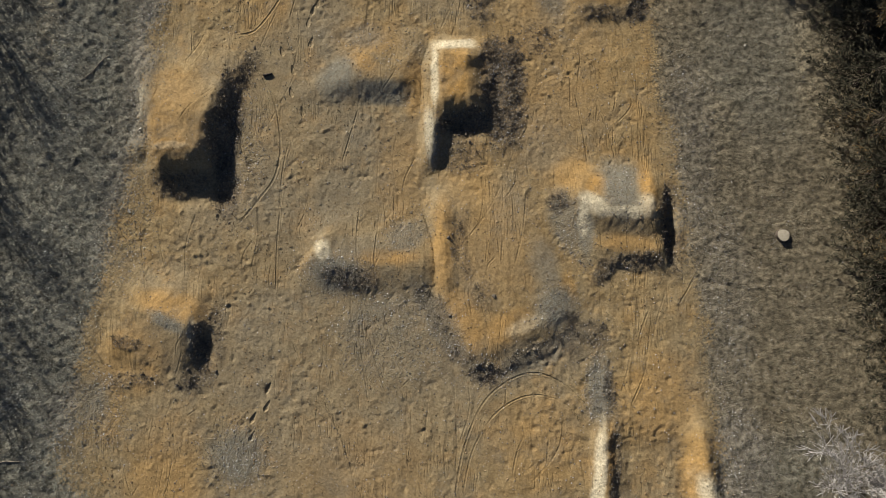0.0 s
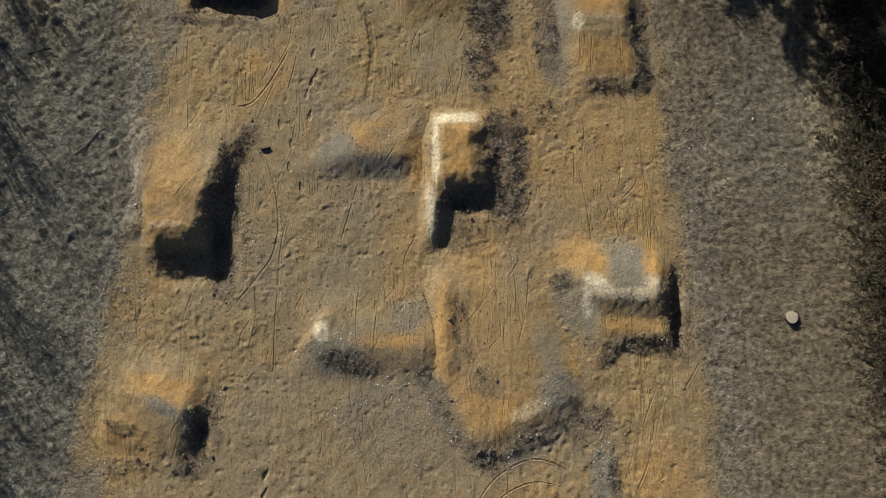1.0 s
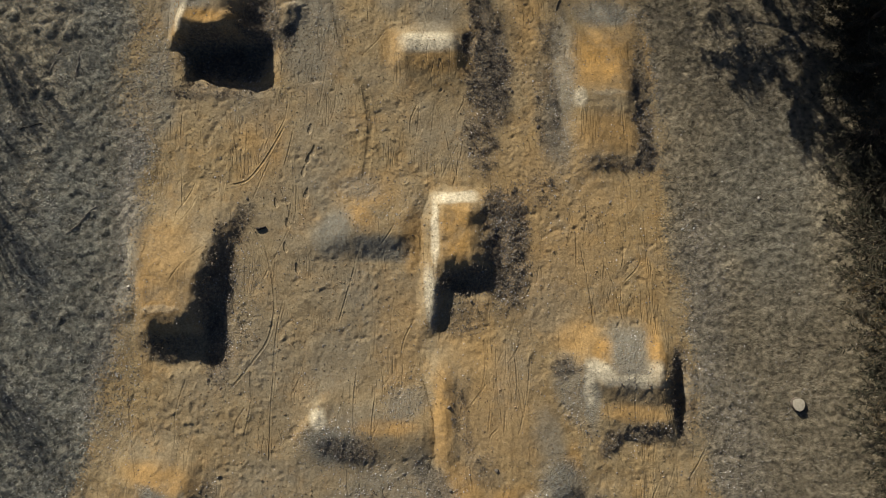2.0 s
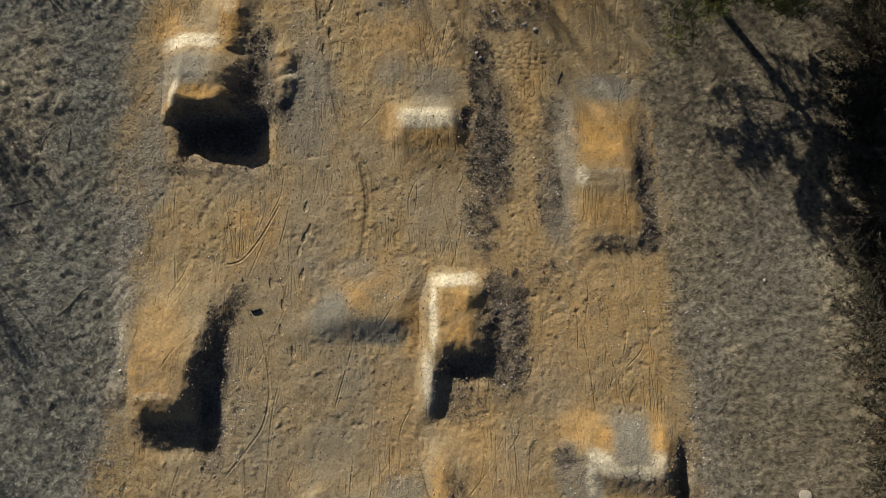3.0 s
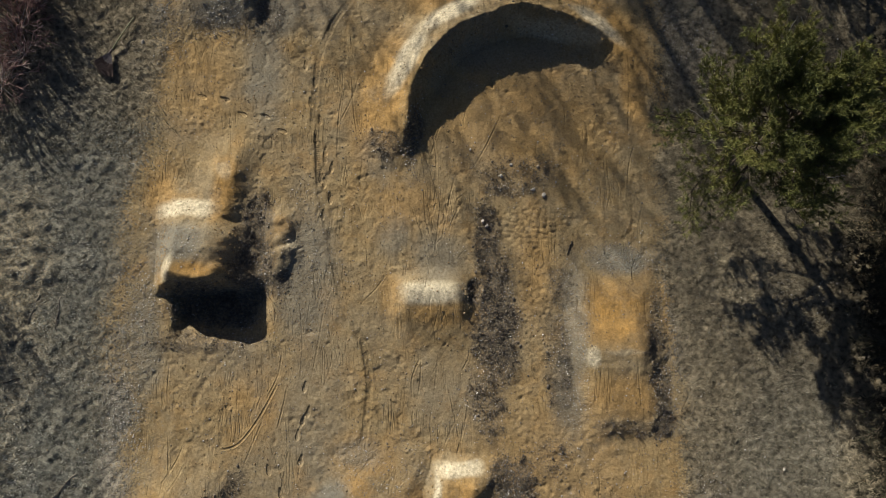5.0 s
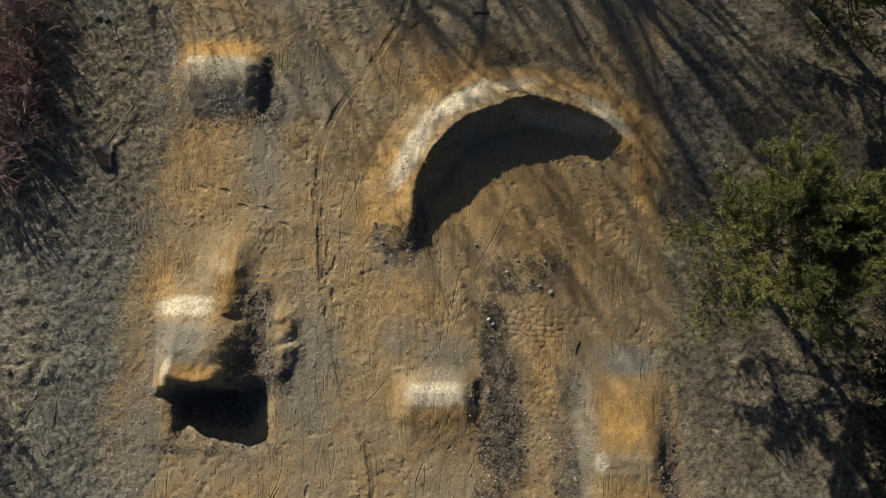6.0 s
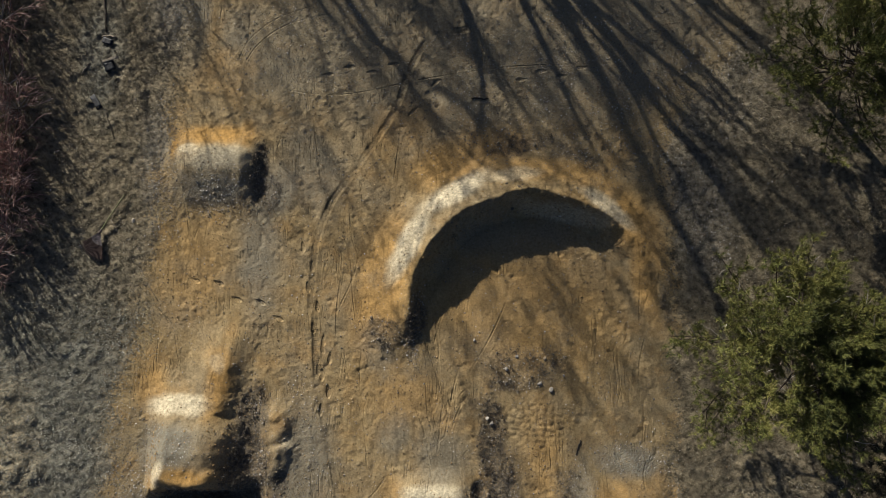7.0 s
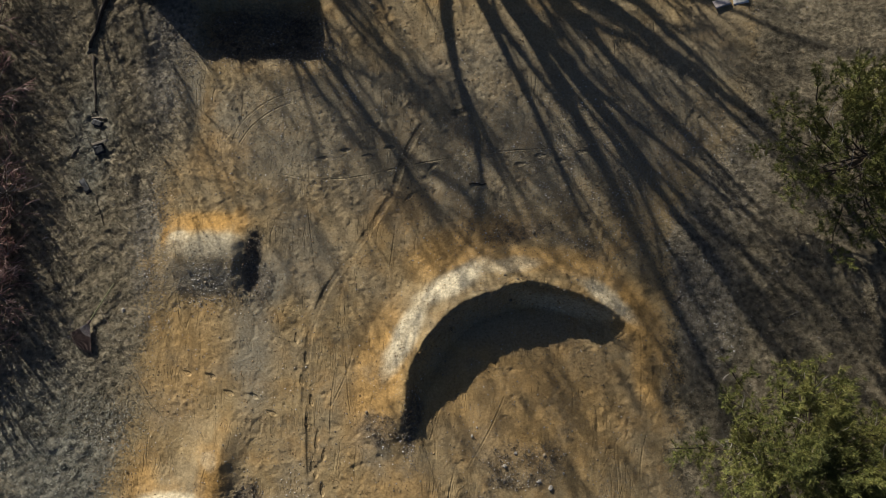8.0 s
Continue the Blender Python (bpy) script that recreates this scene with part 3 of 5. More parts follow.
PALE += [(-6.3, 20.2, 0.85, 0.33, 0, 0.6, 3), (-6.95, 20.4, 0.3, 0.15, 0, 0.8), (-1.25, 17.95, 0.26, 1.0, -28, 1.0), (-0.1, 19.3, 0.95, 0.27, 30, 1.0), (1.4, 19.75, 0.7, 0.18, 5, 0.55), (3.75, 18.9, 0.75, 0.22, -38, 0.85), (2.6, 18.75, 1.2, 0.2, -12, 0.4)]
GRAVEL += [(-6.2, 19.3, 1.4, 0.6, 0, 1.0), (-7.6, 25.4, 0.8, 2.0, 0, 1.0), (-7.6, 20.0, 0.6, 1.6, 0, 0.9), (-3.4, 25.3, 0.5, 0.6, 0, 1.0), (3.5, 22.2, 4.5, 2.2, 0, 0.6), (-3.9, 23.4, 1.8, 1.6, 0, 0.5), (-1.1, 15.8, 0.25, 0.8, 0, 0.9), (6.2, 19.0, 0.8, 2.0, 0, 0.7)]
GREEN = [(-11.2, 3.0, 3.2, 11.0, 0, 0.75), (-10.5, 14.0, 2.2, 4.0, 0, 0.7), (-10.2, 7.0, 1.6, 3.5, 0, 0.8), (-9.6, 12.5, 0.9, 2.4, 0, 0.7), (8.2, 7.5, 1.5, 2.5, 0, 0.45), (8.6, -3.2, 1.4, 0.9, 0, 0.6), (-9.6, 23.0, 0.6, 1.6, 0, 0.8)]
STRAWY = [(-11.3, 12.4, 1.0, 2.2, 0, 1.0), (-10.6, 10.6, 0.5, 1.4, 0, 0.5), (9.6, 7.2, 0.5, 1.6, 0, 0.7), (7.2, 5.7, 0.3, 0.4, 0, 0.8), (7.3, 12.2, 1.0, 0.9, 0, 0.5), (-10.9, 8.6, 0.5, 1.5, 0, 0.4), (7.6, 12.6, 0.6, 0.4, 0, 0.8)]
PITS = [(-6.9, 3.85, 0.8, 0.45, -8, 0.07), (-5.85, 3.9, 0.35, 0.8, 0, 0.10), (-5.1, 12.8, 0.3, 0.5, 0, 0.08), (5.65, 2.7, 0.16, 0.8, 0, 0.16), (0.5, 5.5, 0.6, 0.3, 0, 0.06), (0.48, 11.95, 0.15, 0.25, 0, 0.1), (-5.1, 19.8, 0.2, 0.7, 0, 0.06), (-0.95, 16.2, 0.22, 0.9, -10, 0.08), (-6.15, -0.3, 0.2, 0.45, 0, 0.05), (0.85, -0.95, 0.4, 0.2, 10, 0.05)]


def patches(x, y, spots, soft=0.5):
    out = np.zeros_like(x)
    for cx, cy, rx, ry, turn, strength, *square in spots:
        p = square[0] if square else 2
        near = np.flatnonzero((np.abs(x - cx) < 2.2 * max(rx, ry)) & (np.abs(y - cy) < 2.2 * max(rx, ry)))
        c, s = math.cos(radians(turn)), math.sin(radians(turn))
        u, v = (x[near] - cx) * c + (y[near] - cy) * s, -(x[near] - cx) * s + (y[near] - cy) * c
        away = ((np.abs(u) / rx) ** p + (np.abs(v) / ry) ** p) ** (1 / p)
        out[near] = np.maximum(out[near], strength * (1 - step(away, 1 - soft, 1 + soft)))
    return out


LEFT_Y = [-40, -3.9, -2.5, -1.2, 0.2, 1.6, 3.9, 6.3, 9.1, 11.2, 14.1, 15.4, 16.5, 18.4, 20.0, 21.8, 23.8, 25.3, 40]
LEFT_X = [-9.0, -8.9, -9.4, -9.35, -9.2, -8.8, -8.2, -8.05, -7.9, -8.6, -8.4, -8.0, -8.0, -7.85, -7.7, -7.45, -7.3, -7.1, -7.5]
RIGHT_Y = [-40, -3.8, -2.8, -0.6, 0.5, 1.6, 5.8, 9.0, 11.0, 13.1, 15.0, 16.3, 18.0, 19.9, 21.5, 23.5, 25.3, 40]
RIGHT_X = [6.8, 6.65, 6.5, 6.5, 6.4, 6.05, 5.75, 5.75, 5.5, 5.3, 5.3, 5.35, 5.35, 5.3, 5.9, 7.2, 8.0, 8.5]

# Wheel tracks: half width, depth, and the way they go
TRACKS = [
    (0.15, 0.03, [(0.49, 23.84), (-0.69, 23.53), (-1.27, 22.69), (-1.69, 21.50), (-2.67, 19.96), (-3.28, 19.03), (-3.63, 17.90), (-3.70, 16.2)]),
    (0.15, 0.03, [(-3.59, 16.66), (-3.49, 14.79), (-3.16, 13.14), (-2.75, 11.50), (-2.26, 10.60), (-2.09, 9.55), (-2.21, 8.18)]),
    (0.045, 0.018, [(-3.98, -0.06), (-3.45, -1.10), (-2.79, -2.19), (-2.39, -3.18), (-2.33, -3.86)]),
]
TRACKS += [
    (0.045, 0.02, [(0.12, -3.83), (0.36, -2.65), (0.92, -1.51), (1.88, -0.92), (2.71, -1.10), (3.38, -1.71)]),
    (0.04, 0.014, [(0.30, -3.83), (0.58, -2.71), (1.17, -1.84), (2.00, -1.44), (2.83, -1.64), (3.30, -2.24)]),
    (0.04, 0.016, [(-4.78, 22.16), (-3.60, 21.97), (-2.43, 22.06), (-0.97, 22.39), (1.36, 22.73), (3.69, 22.82)]),
    (0.04, 0.016, [(-5.88, 22.87), (-5.58, 23.53), (-4.87, 24.11), (-3.69, 24.54)]),
    (0.04, 0.016, [(-5.70, 22.81), (-5.31, 23.43), (-4.56, 23.95), (-3.38, 24.26)]),
]
TRACKS += [
    (0.05, 0.018, [(-5.31, 7.30), (-4.71, 6.34), (-4.44, 5.09), (-4.53, 4.17), (-4.89, 3.57), (-5.47, 2.82)]),
    (0.05, 0.018, [(-4.32, 9.71), (-4.76, 8.84), (-5.26, 8.19), (-5.75, 8.05)]),
    (0.04, 0.014, [(-2.28, 3.71), (-2.37, 2.37), (-2.23, 1.07), (-2.12, -0.62)]),
    (0.035, 0.016, [(-2.24, 10.59), (-2.10, 9.42), (-2.16, 8.13)]),
    (0.04, 0.016, [(-4.34, 3.86), (-4.41, 2.52), (-4.41, 1.07)]),
    (0.04, 0.014, [(-2.40, 6.01), (-2.61, 5.23), (-2.81, 4.47)]),
    (0.04, 0.014, [(-7.08, 10.10), (-7.04, 8.84), (-6.86, 7.35)]),
]
# Lines of footprints: start, end, steps
WALKS = [((-3.61, 8.75), (-3.81, 7.85), 2), ((-3.59, 9.56), (-3.79, 7.84), 4), ((-3.26, 15.56), (-3.28, 13.88), 5), ((-3.86, 17.93), (-3.29, 14.34), 8), ((3.25, 22.62), (1.65, 22.47), 4), ((-3.47, 22.62), (-1.71, 22.72), 4), ((-4.41, 7.61), (-3.97, 5.86), 4), ((-4.42, -1.31), (-4.93, -2.39), 4), ((-1.26, 21.57), (-0.54, 22.24), 2), ((-6.63, 17.14), (-4.47, 16.19), 5)]


# Lanes that are much ridden: x from, x to, y from, y to, lines
LANES = [(3.1, 5.6, 4.0, 9.2, 26), (-1.3, 0.3, 7.8, 11.4, 16), (-0.9, 0.6, 12.3, 15.8, 22), (-2.6, -1.0, 2.4, 6.6, 12), (0.1, 2.4, 1.6, 5.2, 18), (3.3, 5.9, -2.4, 2.0, 22), (-3.0, -1.0, -3.5, 1.8, 14), (-7.8, -6.0, 5.4, 11.0, 18), (-7.6, -5.6, 13.6, 18.8, 16), (-7.9, -6.3, -4.5, 1.8, 18), (-5.6, -3.4, 0.5, 12.0, 30), (-3.6, -1.8, 8.0, 19.0, 14), (3.0, 5.0, 11.8, 17.0, 18), (-1.0, 2.8, -4.5, -1.0, 12), (-3.5, -0.5, 19.0, 23.5, 14)]


def ridden():
    rng = np.random.RandomState(17)
    out = []
    for x0, x1, y0, y1, count in LANES:
        for _ in range(count):
            ax, ay = rng.uniform(x0, x1), rng.uniform(y0, y1)
            length, way = rng.uniform(0.4, 2.4), rng.normal(math.pi / 2, 0.3)
            bend = rng.normal(0, 0.1)
            c, t = math.cos(way) * length, math.sin(way) * length
            out.append((0.03, rng.uniform(0.003, 0.013), [(ax, ay), (ax + c / 2 + bend, ay + t / 2), (ax + c, ay + t)]))
    return out


def along(points, n=14):
    """A smooth line through points."""
    p = np.array([points[0], *points, points[-1]], float)
    out = []
    for i in range(len(p) - 3):
        a, b, c, d = p[i:i + 4]
        t = np.linspace(0, 1, n, endpoint=False)[:, None]
        out.append(0.5 * (2 * b + (c - a) * t + (2 * a - 5 * b + 4 * c - d) * t ** 2 + (3 * b - a - 3 * c + d) * t ** 3))
    return np.concatenate([*out, p[-1:]])


RIDDEN = ridden()


def marks(x, y):
    """Distance from the nearest wheel track and way along it, its strength, distance from the nearest footprint."""
    far, run, strength, foot = np.full(x.shape, 0.25), np.zeros_like(x), np.zeros_like(x), np.full(x.shape, 2.0)
    begin = 0.0
    for width, depth, points in TRACKS + RIDDEN:
        line = along(points, 14 if len(points) > 3 else 5)
        lo, hi = line.min(0) - 0.5, line.max(0) + 0.5
        near = np.flatnonzero((x > lo[0]) & (x < hi[0]) & (y > lo[1]) & (y < hi[1]))
        px, py = x[near], y[near]
        best, way = np.full(len(near), 9.0), np.zeros(len(near))
        total = begin
        for a, b in zip(line[:-1], line[1:]):
            ab = b - a
            length = math.hypot(*ab) + 1e-9
            t = np.clip(((px - a[0]) * ab[0] + (py - a[1]) * ab[1]) / length ** 2, 0, 1)
            d = np.hypot(px - a[0] - t * ab[0], py - a[1] - t * ab[1])
            closer = d < best
            best, way = np.where(closer, d, best), np.where(closer, total + t * length, way)
            total += length
        best = best * 0.05 / max(width, 0.04)
        ends = step(way, begin, begin + 0.25) * (1 - step(way, total - 0.25, total))
        worn = 0.8 * depth / 0.03 * ends * np.clip(0.6 + 2.2 * fbm(px, py, 0.7, 3, 60), 0.08, 1)
        closer = best < far[near]
        far[near], run[near], strength[near] = np.where(closer, best, far[near]), np.where(closer, way, run[near]), np.where(closer, worn, strength[near])
    for (ax, ay), (bx, by), steps in WALKS:
        head = math.atan2(by - ay, bx - ax)
        for k in range(steps):
            f = k / max(steps - 1, 1)
            side = 0.09 * (1 if k % 2 else -1)
            cx, cy = ax + (bx - ax) * f - math.sin(head) * side, ay + (by - ay) * f + math.cos(head) * side
            near = np.flatnonzero((np.abs(x - cx) < 0.45) & (np.abs(y - cy) < 0.45))
            u = (x[near] - cx) * math.cos(head) + (y[near] - cy) * math.sin(head)
            v = -(x[near] - cx) * math.sin(head) + (y[near] - cy) * math.cos(head)
            foot[near] = np.minimum(foot[near], np.hypot(u / 0.15, v / (0.052 + 0.012 * np.sin(u * 20))))
    return far, run, strength, foot


def cracked(x, y):
    """Dried mud plates between the lanes."""
    mask = patches(x, y, [(1.85, 13.6, 0.95, 0.55, 0, 1.0), (2.05, 11.6, 0.4, 1.7, 0, 0.6)], 0.3)
    near = np.flatnonzero(mask > 0.02)
    out = np.zeros_like(x)
    if len(near):
        rng = np.random.RandomState(5)
        px, py = x[near], y[near]
        first, second = np.full(len(near), 9.0), np.full(len(near), 9.0)
        for gx in np.arange(0.7, 3.1, 0.2):
            for gy in np.arange(9.6, 14.6, 0.15):
                sx, sy = gx + rng.uniform(-0.09, 0.09), gy + rng.uniform(-0.07, 0.07)
                d = np.hypot(px - sx, (py - sy) * 1.35)
                second = np.where(d < first, first, np.minimum(second, d))
                first = np.minimum(first, d)
        out[near] = -0.016 * mask[near] * (1 - step(second - first, 0.015, 0.06))
    return out


def mound_height(x, y):
    wx = x + 0.18 * fbm(x, y, 0.9, 2, 41) + 0.07 * fbm(x, y, 0.24, 3, 43)
    wy = y + 0.18 * fbm(x, y, 0.9, 2, 45) + 0.07 * fbm(x, y, 0.24, 3, 47)
    worn = 1 + 0.24 * fbm(x, y, 0.8, 3, 49)
    return [shape(wx, wy) * worn for _, shape, _ in MOUNDS]


def ruts(x, y):
    """Scraped and ridden lines that wander along the lanes."""
    wx = x + 0.5 * fbm(x, y, 2.2, 2, 61) + 0.06 * fbm(x, y, 0.4, 2, 63)
    a = value(wx * 9 + 7.3, y * 0.8 + 3.1, 64) + 0.6 * value(wx * 19, y * 1.7, 66) - 0.8
    return a * (0.35 + 1.6 * np.clip(fbm(x, y, 1.6, 2, 67) + 0.15, 0, 1))


def land(x, y):
    """Height and soil at each place."""
    x, y = np.asarray(x, float), np.asarray(y, float)
    wx = x + 0.45 * fbm(x, y, 1.1, 4, 11) + 0.12 * fbm(x, y, 0.22, 2, 12)
    wy = y + 0.45 * fbm(x, y, 1.1, 4, 15) + 0.12 * fbm(x, y, 0.22, 2, 16)
    sx = x + 0.16 * fbm(x, y, 0.45, 3, 51)
    sy = y + 0.16 * fbm(x, y, 0.45, 3, 55)
    left, right = np.interp(wy, LEFT_Y, LEFT_X), np.interp(wy, RIGHT_Y, RIGHT_X)
    dirt = step(wx - left + 0.8 * fbm(x, y, 0.8, 4, 71), -1.0, 0.85) * (1 - step(wx - right + 0.7 * fbm(x, y, 0.8, 4, 75), -0.7, 0.6)) * step(wy, -30, -25) * (1 - step(wy, 34, 38))
    grey, dark = patches(wx, wy, GREY), patches(wx, wy, RUBBLE_SHADE, 0.35)
    orange, pale = patches(sx, sy, ORANGE), patches(sx, sy, PALE, 0.4)
    green, straw, gravel = patches(wx, wy, GREEN), patches(wx, wy, STRAWY), patches(wx, wy, GRAVEL)
    loose = np.clip(dark * dirt, 0, 1)
    mounds = mound_height(x, y)
    m = np.max(mounds, axis=0)
    e = 0.06
    gx, gy = (np.max(mound_height(x + e, y), axis=0) - m) / e, (np.max(mound_height(x, y + e), axis=0) - m) / e
    steep = np.hypot(gx, gy)
    rills = step(gy, 0.2, 0.6) * (1 - pale)
    flank = step(steep, 0.45, 1.0)
    loose = np.maximum(loose, 0.22 * flank * (1 - 0.7 * pale))
    packed = dirt * (1 - loose)
    far, run, strength, foot = marks(x, y)
    base = 0.07 * fbm(x, y, 4.5, 2, 21) + 0.035 * fbm(x, y, 0.9, 2, 23)
    base = base - patches(sx, sy, PITS, 0.6)
    base = base - prism(sx + 0.12 * fbm(x, y, 0.9, 3, 81), sy + 0.3 * fbm(x, y, 0.9, 3, 83), 0.34 * (1 + 0.7 * fbm(x, y, 0.6, 3, 84)), [(-6.95, 11.2), (-5.1, 11.15), (-5.0, 12.05), (-6.95, 12.05)], [0.6, 0.5, 0.25, 0.18])
    base = base - prism(sx + 0.4 * fbm(x, y, 0.8, 3, 86), sy + 0.4 * fbm(x, y, 0.8, 3, 88), 0.3, [(-6.8, 26.2), (-3.8, 25.9), (-3.8, 27.2), (-6.8, 27.3)], [1.0, 0.4, 0.3, 0.2])
    base = base - prism(sx, sy, 0.07, [(4.1, -7.0), (6.0, -7.0), (5.7, -2.7), (4.3, -2.6)], [0.3, 0.35, 0.5, 0.25])
    fine = packed * (0.020 * fbm(x, y, 0.30, 3, 25) + np.clip(0.55 + 2.2 * fbm(x, y, 1.3, 2, 27), 0.1, 1.5) * (0.022 * fbm(x, y, 0.13, 3, 26) + 0.02 * np.abs(fbm(x, y, 0.24, 2, 28))) + 0.013 * ruts(x, y)) + packed * (0.008 * np.exp(-((far - 0.07) / 0.03) ** 2) * strength - 0.012 * np.exp(-(far / 0.045) ** 2) * strength - 0.024 * (1 - step(foot, 0.6, 1.2)))
    fine = fine + loose * (0.085 * fbm(x, y, 0.26, 3, 29) + 0.06 * np.abs(fbm(x, y, 0.12, 2, 31)))
    close = (1 - step(np.abs(x), 14, 16)) * step(y, -7, -5) * (1 - step(y, 28, 30))
    fine = fine * close + close * (1 - dirt) * (np.where(x > 0, 0.06, 0.09) * fbm(x, y, 0.17, 3, 33) + 0.03 * fbm(x, y, 1.4, 2, 35) + straw * 0.26 * np.abs(fbm(x, y, 0.4, 2, 36)))
    fine = fine + np.clip(pale + 0.6 * orange, 0, 1) * flank * 0.03 * fbm(x, y, 0.13, 3, 38) + 0.004 * pale * fbm(x, y, 0.16, 2, 40)
    dents = np.clip(fbm(x, y, 0.16, 2, 37) - 0.19 + 0.3 * fbm(x, y, 1.5, 2, 39), 0, 1) * packed
    lumps = np.clip(fbm(x, y, 0.12, 2, 85) - 0.22 + 0.55 * fbm(x, y, 1.1, 3, 87), 0, 1) * packed
    flat = 1 - step(m, 0.03, 0.1)
    fine = fine - 0.09 * dents * flat + 0.08 * lumps * flat + cracked(x, y)
    fine = fine + rills * (0.035 * (value(x * 7 + 2 * fbm(x, y, 0.6, 2, 91), y * 1.3, 93) - 0.5) + 0.03 * (value(x * 16, y * 2.6, 95) - 0.5))
    # dug: the mask of rubble and painted shade
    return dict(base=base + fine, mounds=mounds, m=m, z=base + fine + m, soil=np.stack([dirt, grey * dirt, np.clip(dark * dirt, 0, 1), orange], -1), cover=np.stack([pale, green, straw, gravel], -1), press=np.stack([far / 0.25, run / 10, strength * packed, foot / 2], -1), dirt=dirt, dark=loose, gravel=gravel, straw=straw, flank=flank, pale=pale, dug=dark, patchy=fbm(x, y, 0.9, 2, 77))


def spread(lo, hi, step_size, far, growth):
    """Grid lines: even from lo to hi, then ever wider out to far."""
    mid = np.arange(lo, hi + step_size / 2, step_size)
    out, gap = [mid[-1]], step_size
    while out[-1] < far:
        gap *= growth
        out.append(out[-1] + gap)
    rest = np.array(out[1:])
    return np.concatenate([(lo + hi) - rest[::-1], mid, rest])


GRID = {}


def sampled(x, y, *keys):
    """The land's values between the lines of its grid."""
    xs, ys = GRID["xs"], GRID["ys"]
    x, y = np.asarray(x, float), np.asarray(y, float)
    i, j = np.clip(np.searchsorted(xs, x) - 1, 0, len(xs) - 2), np.clip(np.searchsorted(ys, y) - 1, 0, len(ys) - 2)
    u, v = (x - xs[i]) / (xs[i + 1] - xs[i]), (y - ys[j]) / (ys[j + 1] - ys[j])
    out = {}
    for key in keys:
        g = GRID[key]
        out[key] = (g[j, i] * (1 - u) + g[j, i + 1] * u) * (1 - v) + (g[j + 1, i] * (1 - u) + g[j + 1, i + 1] * u) * v
    return out


def largest(mask):
    """The largest joined piece of a mask of grid cells."""
    todo, best = {(int(a), int(b)) for a, b in zip(*np.nonzero(mask))}, []
    while todo:
        first = todo.pop()
        piece, edge = [first], [first]
        while edge:
            a, b = edge.pop()
            for near in ((a + 1, b), (a - 1, b), (a, b + 1), (a, b - 1)):
                if near in todo:
                    todo.remove(near), piece.append(near), edge.append(near)
        best = max(best, piece, key=len)
    out = np.zeros_like(mask)
    if best:
        out[tuple(np.array(best).T)] = True
    return out


def ground():
    xs = np.concatenate([spread(-9.5, 7.0, 0.035, 9.0, 1.04)])
    outer_l, outer_r = np.arange(xs[0] - 0.07, -15, -0.07)[::-1], np.arange(xs[-1] + 0.07, 15, 0.07)
    xs = np.concatenate([outer_l, xs, outer_r])
    far = 15 * 1.25 ** np.arange(1, 20)
    xs = np.concatenate([-far[::-1], xs, far])
    ys = np.arange(-5.0, 28.2, 0.035)
    ys = np.concatenate([-5.0 - (0.1 * 1.28 ** np.arange(1, 36))[::-1].cumsum()[-1] + (0.1 * 1.28 ** np.arange(1, 36))[::-1].cumsum() - 0.1, ys, 28.2 + (0.1 * 1.28 ** np.arange(1, 36)).cumsum()])
    ys = np.unique(np.round(ys, 4))
    X, Y = np.meshgrid(xs, ys)
    x, y = X.ravel(), Y.ravel()
    L = land(x, y)
    GRID.update(xs=xs, ys=ys, **{key: L[key].reshape(X.shape) for key in ("z", "m", "dirt", "dark", "gravel", "straw", "flank", "pale", "dug", "patchy")})
    nx, ny = len(xs), len(ys)
    i, j = np.meshgrid(np.arange(ny - 1), np.arange(nx - 1), indexing="ij")
    a = (i * nx + j).ravel()
    quads = np.stack([a, a + 1, a + nx + 1, a + nx], -1)
    z = L["base"] + L["m"] - 0.12 * step(L["m"], 0.008, 0.05)
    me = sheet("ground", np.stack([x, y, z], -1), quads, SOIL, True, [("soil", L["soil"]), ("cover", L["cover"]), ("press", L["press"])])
    tagged(new("ground", me), "ochre clay riding ground between strips of dry matted grass", "ground", kind="structure")
    which = np.argmax(L["mounds"], axis=0)
    top = np.max(L["mounds"], axis=0)
    gy, gx = np.gradient(L["m"].reshape(ny, nx), ys, xs)
    dy, dx = np.gradient(L["z"].reshape(ny, nx), ys, xs)
    normal = np.stack([-dx.ravel(), -dy.ravel(), np.ones(len(x))], -1)
    normal /= np.linalg.norm(normal, axis=1)[:, None]
    slope, rise = np.hypot(gx, gy).ravel(), gy.ravel()
    corner = quads[:, 0]
    for k, (name, _, label) in enumerate(MOUNDS):
        own = (top > 0.004) & (which == k)
        inside = own[quads].any(axis=1).reshape(ny - 1, nx - 1)
        drop = inside & ((slope > 0.3) & (rise > 0.6 * slope))[corner].reshape(ny - 1, nx - 1)
        body = largest(inside & ~largest(drop))
        mound = tagged(new(name), label, name.replace("_", " "), "dirt jumps and banks")
        mound.location = (float(x[own].mean()), float(y[own].mean()), 0.0)
        for title, cells in (("body", body), ("drop_face", inside & ~body)):
            g = quads[cells.ravel()]
            if not len(g):
                continue
            used = np.unique(g)
            back = np.zeros(len(x), np.int32)
            back[used] = np.arange(len(used))
            edge = ~own[used]
            zz = L["z"][used] + np.where(edge & (top[used] <= 0.004), -0.004, 0.003 * step(top[used], 0.004, 0.02))
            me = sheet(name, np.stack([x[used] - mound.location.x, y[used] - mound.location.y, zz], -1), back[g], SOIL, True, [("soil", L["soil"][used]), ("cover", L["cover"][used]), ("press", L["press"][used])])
            me.normals_split_custom_set_from_vertices(normal[used].tolist())
            part(title, me, mound)


ground()


